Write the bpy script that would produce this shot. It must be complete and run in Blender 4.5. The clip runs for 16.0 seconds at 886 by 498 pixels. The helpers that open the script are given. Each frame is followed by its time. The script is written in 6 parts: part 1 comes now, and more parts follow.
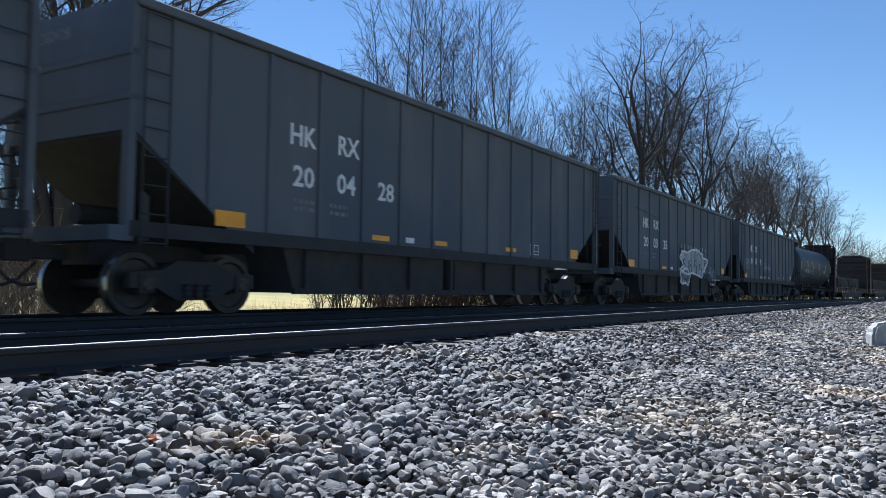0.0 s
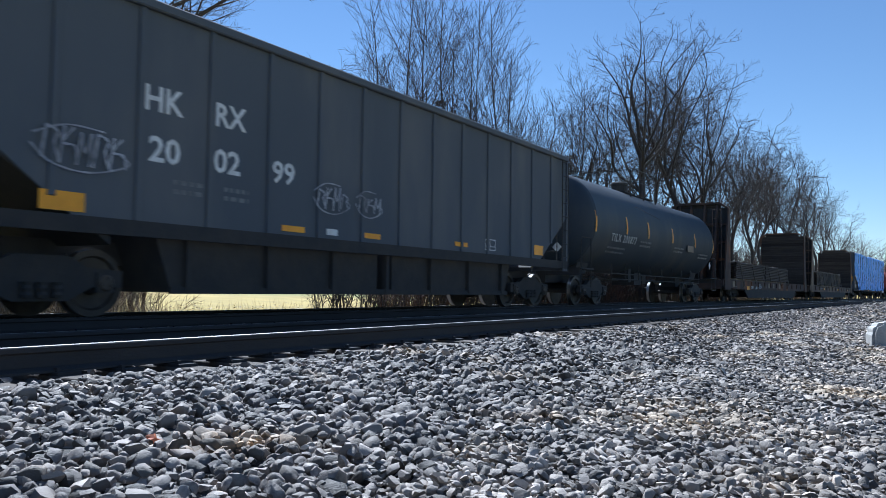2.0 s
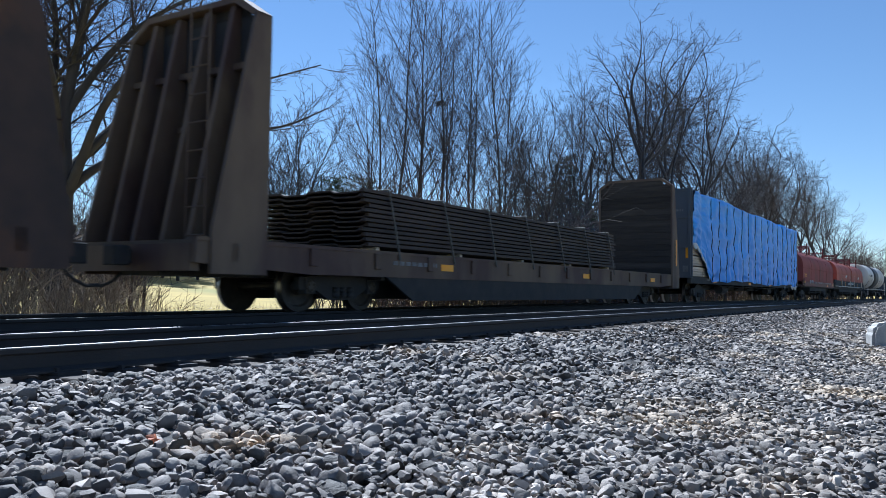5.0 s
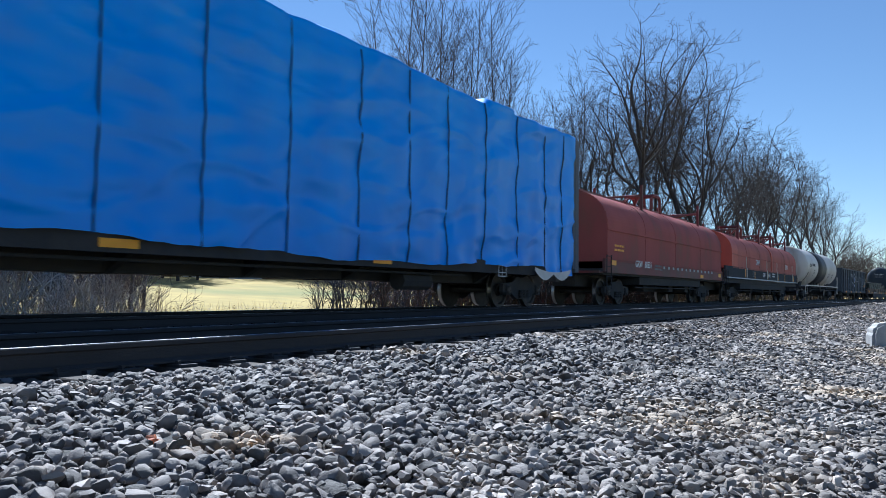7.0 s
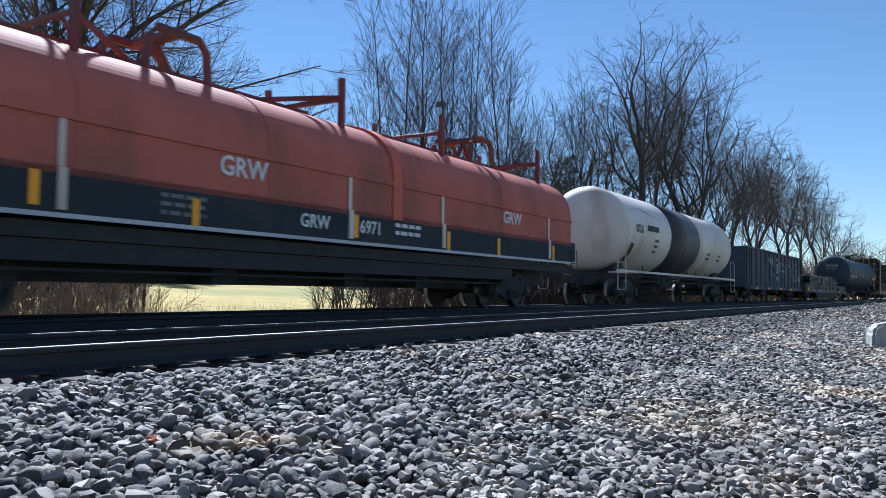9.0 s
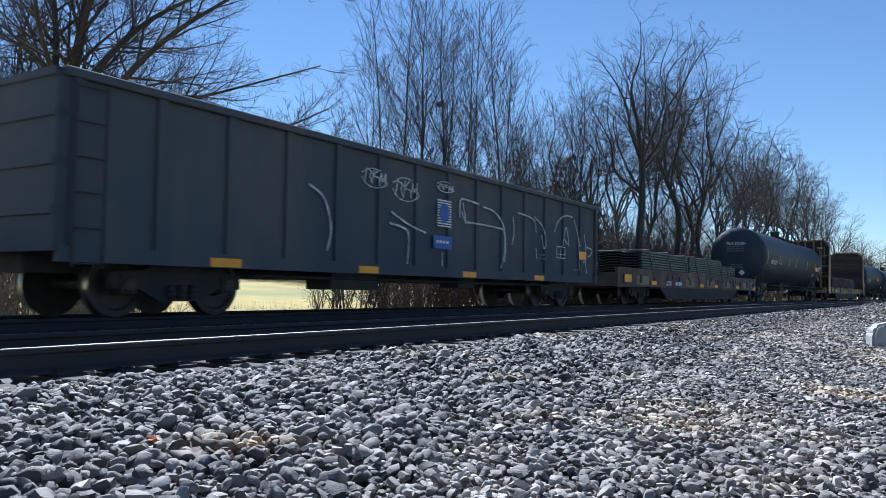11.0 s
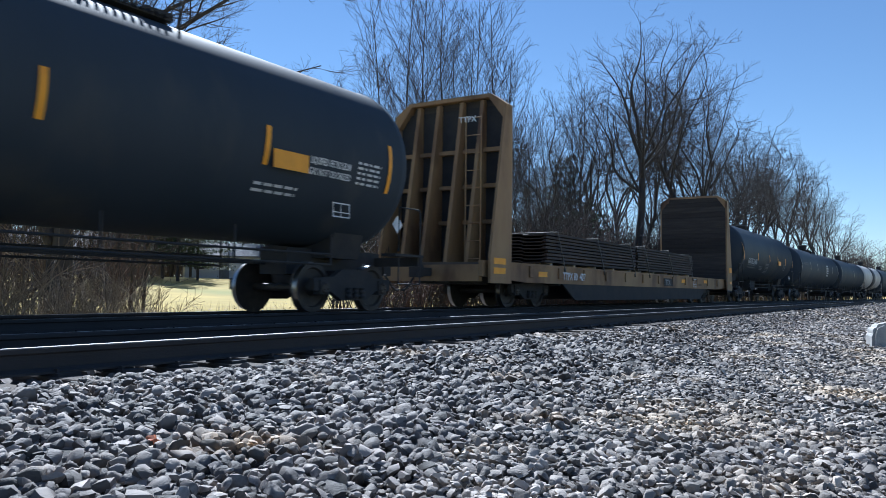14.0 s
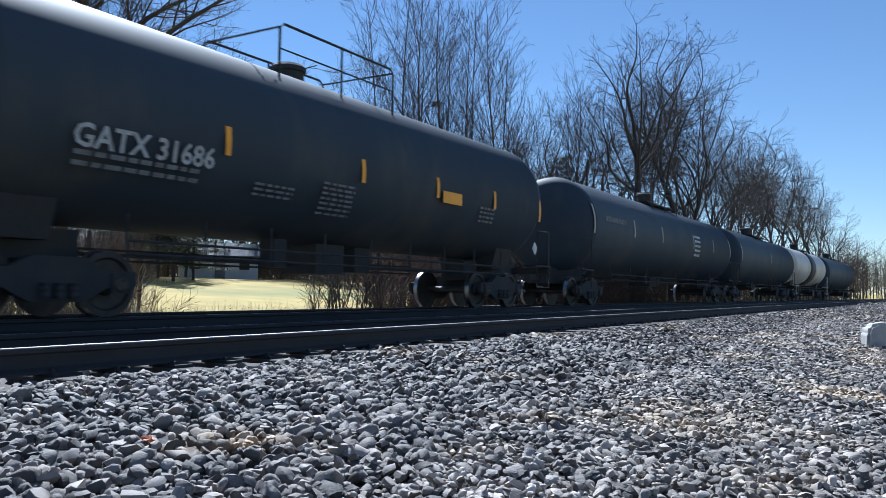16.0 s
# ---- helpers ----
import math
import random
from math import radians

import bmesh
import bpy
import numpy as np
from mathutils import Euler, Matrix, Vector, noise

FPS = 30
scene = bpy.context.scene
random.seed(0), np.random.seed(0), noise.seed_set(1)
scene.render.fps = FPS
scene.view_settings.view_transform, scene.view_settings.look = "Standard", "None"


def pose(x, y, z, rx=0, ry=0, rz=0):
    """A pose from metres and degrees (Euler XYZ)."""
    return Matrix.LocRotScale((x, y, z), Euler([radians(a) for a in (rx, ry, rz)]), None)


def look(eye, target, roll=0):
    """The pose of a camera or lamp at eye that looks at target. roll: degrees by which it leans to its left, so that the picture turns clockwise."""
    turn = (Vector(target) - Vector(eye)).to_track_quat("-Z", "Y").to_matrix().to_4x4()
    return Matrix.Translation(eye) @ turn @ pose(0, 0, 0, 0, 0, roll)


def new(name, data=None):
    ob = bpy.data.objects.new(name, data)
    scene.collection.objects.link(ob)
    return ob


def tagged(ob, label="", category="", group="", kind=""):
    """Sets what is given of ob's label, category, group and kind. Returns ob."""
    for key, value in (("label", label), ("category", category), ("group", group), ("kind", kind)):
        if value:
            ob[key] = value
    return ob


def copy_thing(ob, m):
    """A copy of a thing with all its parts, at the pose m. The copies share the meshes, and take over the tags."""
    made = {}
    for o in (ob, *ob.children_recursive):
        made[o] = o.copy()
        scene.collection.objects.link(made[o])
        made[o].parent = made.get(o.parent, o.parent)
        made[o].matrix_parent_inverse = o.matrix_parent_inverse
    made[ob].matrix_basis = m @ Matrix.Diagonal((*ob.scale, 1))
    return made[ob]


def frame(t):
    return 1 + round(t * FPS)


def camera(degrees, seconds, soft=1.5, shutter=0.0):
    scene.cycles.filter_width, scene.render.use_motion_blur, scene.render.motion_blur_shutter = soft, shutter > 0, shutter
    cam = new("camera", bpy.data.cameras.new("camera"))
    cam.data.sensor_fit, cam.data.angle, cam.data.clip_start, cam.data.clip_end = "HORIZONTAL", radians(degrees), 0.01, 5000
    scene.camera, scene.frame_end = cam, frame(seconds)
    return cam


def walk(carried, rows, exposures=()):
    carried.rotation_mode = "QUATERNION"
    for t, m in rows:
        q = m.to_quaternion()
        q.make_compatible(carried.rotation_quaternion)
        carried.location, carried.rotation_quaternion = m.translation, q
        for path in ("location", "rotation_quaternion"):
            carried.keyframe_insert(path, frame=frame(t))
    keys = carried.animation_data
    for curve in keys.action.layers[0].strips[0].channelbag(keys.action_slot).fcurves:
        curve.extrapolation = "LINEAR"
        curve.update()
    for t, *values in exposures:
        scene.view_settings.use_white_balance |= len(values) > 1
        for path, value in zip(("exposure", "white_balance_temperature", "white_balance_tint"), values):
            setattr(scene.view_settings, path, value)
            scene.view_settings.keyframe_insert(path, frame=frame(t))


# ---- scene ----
# Camera: held by hand beside the line, about 0.4 m above the rail tops; one small swing at the end.
CURVE, EYE = 0.00058, (0.0, -5.995, 0.4206)      # the line bends to the right: 1 / radius
SPACING = 4.388                                  # between the centres of the two tracks
SPEED = 19.95                                    # of the train, metres a second

cam = camera(58.5, 16.0, soft=0.5, shutter=0.10)


def aim(yaw, pitch, roll):
    """Camera pose: yaw from +y towards +x, pitch upwards, roll as in look()."""
    a, b = radians(yaw), radians(pitch)
    way = Vector((math.sin(a) * math.cos(b), math.cos(a) * math.cos(b), math.sin(b)))
    return look(EYE, Vector(EYE) + way * 10, roll)


walk(cam, [(0, aim(58.70, 2.97, 0.712)), (4, aim(58.69, 2.98, 0.712)), (7.2, aim(58.69, 3.01, 0.712)), (12, aim(58.69, 3.04, 0.712)),
           (15.5, aim(58.69, 3.03, 0.712)), (15.8, aim(58.82, 3.03, 0.712)), (16, aim(58.98, 3.03, 0.712))],
     exposures=[(0, 0.08, 5140, 7), (16, 0.08, 5140, 7)])

# Daylight: clear sky, the sun ahead, a little to the left, and above the picture.
SUN_AZ, SUN_EL = 40.0, 46.0                      # azimuth from +y towards +x
world = bpy.data.worlds.new("sky")
scene.world = world
world.use_nodes = True
wn = world.node_tree
sky = wn.nodes.new("ShaderNodeTexSky")
sky.sky_type, sky.sun_disc = "NISHITA", False
sky.sun_elevation, sky.sun_rotation = radians(SUN_EL), radians(SUN_AZ)
sky.altitude, sky.air_density, sky.dust_density, sky.ozone_density = 600, 1.0, 0.0, 1.15
wn.nodes["Background"].inputs["Strength"].default_value = 0.096
wn.links.new(sky.outputs[0], wn.nodes["Background"].inputs[0])
sun = new("sun", bpy.data.lights.new("sun", "SUN"))
sun.data.energy, sun.data.angle, sun.data.color = 8.5, radians(0.53), (1.0, 0.94, 0.86)
_a, _e = radians(SUN_AZ), radians(SUN_EL)
sun.matrix_world = look((math.sin(_a) * math.cos(_e) * 60, math.cos(_a) * math.cos(_e) * 60, math.sin(_e) * 60), (0, 0, 0))
# ---- materials ----
def mat(name, colour, rough=0.6, metal=0.0, second=None, scale=4.0, bump=0.0, bump_scale=60.0, detail=6.0, dirt=None, dirt_scale=0.6, dirt_at=0.55, vary=0.0, island=False, stretch=(1, 1, 1), spec=0.5):
    """A painted, rusty, stony or woody surface: two noise scales, relief and optional dirt."""
    m = bpy.data.materials.new(name)
    m.use_nodes = True
    nt = m.node_tree
    b = nt.nodes["Principled BSDF"]
    b.inputs["Roughness"].default_value, b.inputs["Metallic"].default_value = rough, metal
    b.inputs["Specular IOR Level"].default_value = spec
    tc = nt.nodes.new("ShaderNodeTexCoord")
    mp = nt.nodes.new("ShaderNodeMapping")
    mp.inputs["Scale"].default_value = stretch
    nt.links.new(tc.outputs["Object"], mp.inputs[0])

    def noise_tex(sc, det):
        n = nt.nodes.new("ShaderNodeTexNoise")
        n.inputs["Scale"].default_value, n.inputs["Detail"].default_value = sc, det
        nt.links.new(mp.outputs[0], n.inputs["Vector"])
        return n

    def mix(fac, a, c):
        x = nt.nodes.new("ShaderNodeMix")
        x.data_type = "RGBA"
        nt.links.new(fac, x.inputs[0])
        for sock, val in ((x.inputs[6], a), (x.inputs[7], c)):
            if isinstance(val, tuple):
                sock.default_value = (*val, 1)
            else:
                nt.links.new(val, sock)
        return x.outputs[2]

    def ramp(fac, lo, hi):
        r = nt.nodes.new("ShaderNodeMapRange")
        r.inputs[1].default_value, r.inputs[2].default_value = lo, hi
        nt.links.new(fac, r.inputs[0])
        return r.outputs[0]

    second = second or tuple(c * 0.7 for c in colour)
    col = mix(ramp(noise_tex(scale, detail).outputs[0], 0.35, 0.65), colour, second)
    if dirt:
        col = mix(ramp(noise_tex(dirt_scale, 9).outputs[0], dirt_at - 0.05, dirt_at + 0.12), col, dirt)
    if vary:
        g = nt.nodes.new("ShaderNodeNewGeometry" if island else "ShaderNodeObjectInfo")
        h = nt.nodes.new("ShaderNodeHueSaturation")
        nt.links.new(ramp_out(nt, g.outputs["Random Per Island" if island else "Random"], 1 - vary, 1 + vary), h.inputs["Value"])
        nt.links.new(col, h.inputs["Color"])
        col = h.outputs[0]
    nt.links.new(col, b.inputs["Base Color"])
    if bump:
        bp = nt.nodes.new("ShaderNodeBump")
        bp.inputs["Strength"].default_value, bp.inputs["Distance"].default_value = bump, 0.02
        nt.links.new(noise_tex(bump_scale, 6).outputs[0], bp.inputs["Height"])
        nt.links.new(bp.outputs[0], b.inputs["Normal"])
    return m


def ramp_out(nt, fac, lo, hi):
    r = nt.nodes.new("ShaderNodeMapRange")
    r.inputs[3].default_value, r.inputs[4].default_value = lo, hi
    nt.links.new(fac, r.inputs[0])
    return r.outputs[0]


STONE = mat("ballast_stone", (0.262, 0.226, 0.196), 0.70, second=(0.075, 0.066, 0.062), scale=3.4, bump=0.35, bump_scale=130, vary=0.75, island=True, dirt=(0.38, 0.28, 0.18), dirt_scale=0.8, dirt_at=0.62, spec=0.45)
STONE_ONE = mat("ballast_stone_single", (0.262, 0.226, 0.196), 0.70, second=(0.11, 0.096, 0.088), scale=2.0, bump=0.35, bump_scale=9, vary=0.75, spec=0.45)
GRAVEL = mat("pale_dusty_gravel", (0.365, 0.318, 0.274), 0.72, second=(0.115, 0.10, 0.09), scale=3.4, bump=0.35, bump_scale=130, vary=0.7, island=True, dirt=(0.46, 0.36, 0.25), dirt_scale=0.7, dirt_at=0.58, spec=0.45)
# stone dust, its base tones darkened to paint shade into the ballast gaps
BED = mat("gap_shaded_stone_dust", (0.05, 0.048, 0.046), 0.9, second=(0.028, 0.027, 0.027), scale=14, bump=1.0, bump_scale=22, dirt=(0.15, 0.13, 0.105), dirt_scale=0.5, dirt_at=0.58)
GRASS = mat("dry_grass", (0.46, 0.345, 0.095), 0.95, second=(0.35, 0.265, 0.075), scale=0.35, bump=0.6, bump_scale=5, dirt=(0.20, 0.21, 0.06), dirt_scale=0.05, dirt_at=0.55)
RAIL = mat("rail_steel", (0.034, 0.032, 0.034), 0.85, 0.0, second=(0.025, 0.024, 0.026), scale=5, bump=0.2, stretch=(0.3, 1, 1))
RAIL_TOP = mat("polished_rail_head", (0.66, 0.66, 0.67), 0.34, 1.0, second=(0.5, 0.5, 0.5), scale=3, stretch=(0.2, 8, 1))
TIE = mat("creosoted_wood", (0.105, 0.082, 0.066), 0.9, second=(0.06, 0.05, 0.043), scale=3, bump=0.6, bump_scale=14, stretch=(4, 0.4, 4), vary=0.3)
BLACK = mat("black_car_paint", (0.100, 0.114, 0.138), 0.75, second=(0.116, 0.129, 0.152), scale=0.7, bump=0.08, bump_scale=3, dirt=(0.145, 0.152, 0.165), dirt_scale=0.8, dirt_at=0.56, stretch=(1, 1, 0.35), spec=0.16)
TANK_BLACK = mat("black_tank_paint", (0.034, 0.046, 0.064), 0.64, second=(0.042, 0.054, 0.072), scale=0.6, dirt=(0.074, 0.077, 0.080), dirt_scale=0.7, dirt_at=0.60, stretch=(1, 1, 0.4), spec=0.26)
UNDER = mat("grimy_running_gear", (0.032, 0.033, 0.036), 0.85, second=(0.046, 0.043, 0.042), scale=3, bump=0.3, bump_scale=12)
WHEEL = mat("wheel_steel", (0.05, 0.045, 0.042), 0.6, 0.5, second=(0.08, 0.07, 0.06), scale=6)
TREAD = mat("polished_tread", (0.5, 0.5, 0.5), 0.3, 1.0)
RED = mat("faded_red_paint", (0.36, 0.098, 0.088), 0.75, spec=0.25, second=(0.285, 0.076, 0.07), scale=0.8, dirt=(0.24, 0.10, 0.08), dirt_scale=0.8, dirt_at=0.57, stretch=(1, 1, 0.5))
SALMON = mat("faded_salmon_red_paint", (0.47, 0.150, 0.118), 0.75, spec=0.25, second=(0.39, 0.118, 0.096), scale=0.8, dirt=(0.27, 0.11, 0.085), dirt_scale=0.8, dirt_at=0.58, stretch=(1, 1, 0.5))
RED_DARK = mat("dark_red_paint", (0.17, 0.030, 0.032), 0.6, second=(0.125, 0.027, 0.028), scale=1.2, dirt=(0.10, 0.05, 0.04), dirt_at=0.55)
ORANGE = mat("orange_paint", (0.56, 0.115, 0.068), 0.6, second=(0.48, 0.098, 0.06), scale=1.0)
WHITE = mat("aged_white_paint", (0.70, 0.66, 0.61), 0.5, second=(0.60, 0.54, 0.48), scale=0.8, dirt=(0.45, 0.36, 0.28), dirt_scale=0.7, dirt_at=0.60, stretch=(1, 1, 0.4))
LETTER = mat("white_lettering", (0.80, 0.81, 0.82), 0.7, second=(0.60, 0.61, 0.62), scale=5)
LETTER_GREY = mat("grey_lettering", (0.50, 0.51, 0.52), 0.7, second=(0.36, 0.37, 0.38), scale=6)
LETTER_DIM = mat("worn_lettering", (0.22, 0.23, 0.24), 0.8, second=(0.14, 0.14, 0.15), scale=7)
LETTER_DARK = mat("black_lettering", (0.03, 0.03, 0.03), 0.7)
YELLOW = mat("yellow_reflector", (0.95, 0.42, 0.012), 0.5, second=(0.85, 0.36, 0.012), scale=4)
FLATCAR = mat("weathered_yellow_paint", (0.165, 0.118, 0.080), 0.75, second=(0.105, 0.074, 0.056), scale=1.2, dirt=(0.075, 0.045, 0.040), dirt_scale=0.9, dirt_at=0.52, stretch=(1, 1, 0.5), bump=0.15, bump_scale=5)
FLAT_ORANGE = mat("weathered_orange_paint", (0.36, 0.235, 0.115), 0.7, second=(0.25, 0.155, 0.08), scale=1.2, dirt=(0.11, 0.06, 0.035), dirt_scale=0.9, dirt_at=0.58, stretch=(1, 1, 0.5), bump=0.15, bump_scale=5)
RUST = mat("rusty_brown_steel", (0.080, 0.050, 0.040), 0.85, second=(0.046, 0.034, 0.031), scale=1.5, dirt=(0.20, 0.085, 0.035), dirt_scale=0.6, dirt_at=0.60, bump=0.2, bump_scale=8)
STEEL_LOAD = mat("dark_steel_plate", (0.055, 0.040, 0.034), 0.75, 0.0, second=(0.032, 0.026, 0.024), scale=1.2, stretch=(0.3, 1, 4), vary=0.3)
GREEN_LOAD = mat("dark_green_steel", (0.055, 0.075, 0.065), 0.55, 0.2, second=(0.04, 0.05, 0.047), scale=1.2, stretch=(0.3, 1, 4), vary=0.3)
WOODBOARD = mat("weathered_boards", (0.055, 0.046, 0.040), 0.9, second=(0.035, 0.030, 0.027), scale=2, stretch=(0.5, 0.5, 6), vary=0.35)
TARP = mat("blue_tarpaulin", (0.026, 0.31, 1.0), 0.42, second=(0.021, 0.262, 0.92), scale=0.9, bump=0.5, bump_scale=1.6, stretch=(1, 1, 0.5))
BLACK_SILL = mat("black_sill_paint", (0.034, 0.040, 0.050), 0.78, second=(0.044, 0.049, 0.058), scale=0.6, dirt=(0.070, 0.068, 0.066), dirt_scale=0.7, dirt_at=0.60, spec=0.18)
WRAP = mat("white_lumber_wrap", (0.62, 0.62, 0.62), 0.5, second=(0.5, 0.5, 0.5), scale=2)
LUMBER = mat("sawn_lumber", (0.62, 0.52, 0.42), 0.8, second=(0.50, 0.41, 0.31), scale=2, stretch=(0.2, 1, 6), vary=0.25)
BARK = mat("grey_bark", (0.066, 0.057, 0.052), 0.9, second=(0.042, 0.037, 0.035), scale=3, bump=0.8, bump_scale=16, stretch=(1, 1, 0.3))
TWIG = mat("bare_twigs", (0.066, 0.054, 0.048), 0.9, second=(0.046, 0.039, 0.036), scale=1.5)
TWIG_RED = mat("reddish_twigs", (0.115, 0.065, 0.050), 0.9, second=(0.08, 0.05, 0.04), scale=1.5)
NEEDLE = mat("pine_needles", (0.045, 0.075, 0.032), 0.8, second=(0.03, 0.05, 0.024), scale=2, vary=0.35, island=True)
STRAW = mat("dead_stalks", (0.34, 0.27, 0.19), 0.9, second=(0.22, 0.17, 0.12), scale=2, vary=0.3, island=True)
CONCRETE = mat("pale_concrete", (0.46, 0.445, 0.42), 0.85, second=(0.33, 0.32, 0.305), scale=5, bump=0.3, bump_scale=30)
SIDING = mat("pale_siding", (0.55, 0.57, 0.60), 0.6, second=(0.48, 0.50, 0.53), scale=1)
ROOFING = mat("grey_shingles", (0.20, 0.20, 0.21), 0.85, second=(0.14, 0.14, 0.15), scale=4)
FARWOOD = mat("far_winter_woods", (0.10, 0.078, 0.066), 0.95, second=(0.068, 0.055, 0.048), scale=0.35)
SPRAY = mat("silver_spray_paint", (0.44, 0.45, 0.50), 0.6, second=(0.30, 0.31, 0.35), scale=1.6, dirt=(0.16, 0.16, 0.18), dirt_scale=2.2, dirt_at=0.58)
SPRAY_THIN = mat("thin_white_spray", (0.62, 0.63, 0.66), 0.7, second=(0.36, 0.37, 0.39), scale=3)
GONDOLA_BLACK = mat("dark_gondola_paint", (0.070, 0.083, 0.104), 0.75, second=(0.084, 0.096, 0.116), scale=0.7, bump=0.1, bump_scale=3, dirt=(0.110, 0.112, 0.116), dirt_scale=0.8, dirt_at=0.56, stretch=(1, 1, 0.35), spec=0.18)
BAND = mat("faded_black_band", (0.035, 0.033, 0.034), 0.6, second=(0.06, 0.055, 0.055), scale=1.5)
CHAIN = mat("tie_down_chain", (0.13, 0.12, 0.105), 0.7, 0.2)
STRAP = mat("dark_strap", (0.014, 0.055, 0.13), 0.7)
BLUE_MARK = mat("blue_emblem_paint", (0.03, 0.11, 0.42), 0.5, second=(0.025, 0.09, 0.34), scale=3)
PALE = mat("pale_reflective_strip", (0.55, 0.52, 0.42), 0.5)
PATCH = mat("pale_old_paint", (0.29, 0.245, 0.185), 0.75, second=(0.21, 0.17, 0.125), scale=3, dirt=(0.2, 0.14, 0.08), dirt_scale=2.5, dirt_at=0.55)
LEAF = mat("dry_pale_leaves", (0.42, 0.34, 0.24), 0.9, second=(0.30, 0.23, 0.15), scale=3, vary=0.5, island=True)
RED_LEAF = mat("orange_leaf", (0.55, 0.16, 0.05), 0.6, second=(0.42, 0.11, 0.04), scale=30)
# ---- mesh helpers ----
def arc(s, off=0.0):
    """Place and heading of the line at s metres along it, off metres to its left."""
    th = CURVE * s
    return (math.sin(th) / CURVE + off * math.sin(th), -(1 - math.cos(th)) / CURVE + off * math.cos(th), -math.degrees(th))


def on_line(s, off=SPACING, z=0.0):
    x, y, r = arc(s, off)
    return pose(x, y, z, 0, 0, r)


def mesh_ob(name, bm, material, parent=None, label="", smooth=False):
    me = bpy.data.meshes.new(name)
    bmesh.ops.recalc_face_normals(bm, faces=bm.faces)
    bm.to_mesh(me)
    bm.free()
    for m in material if isinstance(material, (list, tuple)) else (material,):
        me.materials.append(m)
    if smooth:
        me.shade_smooth()
    ob = new(name, me)
    if parent:
        ob.parent = parent
    if label:
        ob["label"] = label
    return ob


def part(name, bm, material, parent, label="", smooth=False):
    return mesh_ob(name, bm, material, parent, label, smooth)


def box(bm, x0, x1, y0, y1, z0, z1, bevel=0.0, mi=0):
    vs = [bm.verts.new((x, y, z)) for x in (x0, x1) for y in (y0, y1) for z in (z0, z1)]
    fs = [bm.faces.new([vs[i] for i in f]) for f in ((0, 1, 3, 2), (4, 6, 7, 5), (0, 4, 5, 1), (2, 3, 7, 6), (0, 2, 6, 4), (1, 5, 7, 3))]
    for f in fs:
        f.material_index = mi
    if bevel:
        es = list({e for f in fs for e in f.edges})
        bmesh.ops.bevel(bm, geom=es, offset=bevel, segments=1, affect="EDGES")
    return bm


def boxes(*dims, bevel=0.0):
    bm = bmesh.new()
    for d in dims:
        box(bm, *d, bevel=bevel)
    return bm


def prism(bm, profile, x0, x1, mi=0, axis="x"):
    """Extrudes a closed outline. axis x: outline in (y, z); axis y: outline in (x, z)."""
    def at(p, a):
        return (a, p[0], p[1]) if axis == "x" else (p[0], a, p[1])
    a = [bm.verts.new(at(p, x0)) for p in profile]
    b = [bm.verts.new(at(p, x1)) for p in profile]
    n = len(profile)
    fs = [bm.faces.new(a), bm.faces.new(b[::-1])]
    fs += [bm.faces.new((a[i], b[i], b[(i + 1) % n], a[(i + 1) % n])) for i in range(n)]
    for f in fs:
        f.material_index = mi
    return bm


def tube(bm, pts, r, n=6, r1=None, mi=0):
    """A round bar along a line of points."""
    rings, r1 = [], r if r1 is None else r1
    pts = [Vector(p) for p in pts]
    for i, p in enumerate(pts):
        d = (pts[min(i + 1, len(pts) - 1)] - pts[max(i - 1, 0)]).normalized()
        u = d.cross(Vector((0, 0, 1)) if abs(d.z) < 0.9 else Vector((1, 0, 0))).normalized()
        v = d.cross(u)
        rr = r + (r1 - r) * i / max(1, len(pts) - 1)
        rings.append([bm.verts.new(p + (u * math.cos(k * math.tau / n) + v * math.sin(k * math.tau / n)) * rr) for k in range(n)])
    for a, b in zip(rings, rings[1:]):
        for k in range(n):
            bm.faces.new((a[k], a[(k + 1) % n], b[(k + 1) % n], b[k])).material_index = mi
    bm.faces.new(rings[0]).material_index = mi
    bm.faces.new(rings[-1][::-1]).material_index = mi
    return bm


def lathe(bm, prof, n=40, axis="x", centre=(0, 0, 0), mi=0, arc_from=0.0, arc_to=math.tau):
    """Turns an outline of (along, radius) about an axis (x: along the car, y: across, z: up)."""
    rings = []
    full = arc_to - arc_from > math.tau - 1e-4
    k_n = n if full else n + 1
    for t, r in prof:
        ring = []
        for k in range(k_n):
            a = arc_from + (arc_to - arc_from) * k / n
            c, s = math.cos(a) * r, math.sin(a) * r
            p = {"x": (t, c, s), "y": (c, t, s), "z": (c, s, t)}[axis]
            ring.append(bm.verts.new(Vector(p) + Vector(centre)))
        rings.append(ring)
    for a, b in zip(rings, rings[1:]):
        for k in range(n):
            bm.faces.new((a[k], a[(k + 1) % k_n], b[(k + 1) % k_n], b[k])).material_index = mi
    if full:
        for ring in (rings[0], rings[-1]):
            if (ring[0].co - ring[n // 2].co).length > 1e-4:
                bm.faces.new(ring).material_index = mi
    return bm


def lettering(name, text, size, x, y, z, material, parent, along="side", spacing=1.0, bend=0.0, squeeze=1.0):
    """Raised stencil writing on a car's near side (or on its front end)."""
    cu = bpy.data.curves.new(name, "FONT")
    cu.body, cu.size, cu.extrude, cu.space_character, cu.resolution_u = text, size, 0.002, spacing, 2
    cu.offset = 0.02 * size
    cu.materials.append(material)
    ob = new(name, cu)
    ob.parent = parent
    ob.matrix_basis = (pose(x, y, z, 90 - bend, 0, 0) if along == "side" else pose(x, y, z, 90, 0, -90)) @ Matrix.Diagonal((squeeze, 1, 1, 1))
    return ob


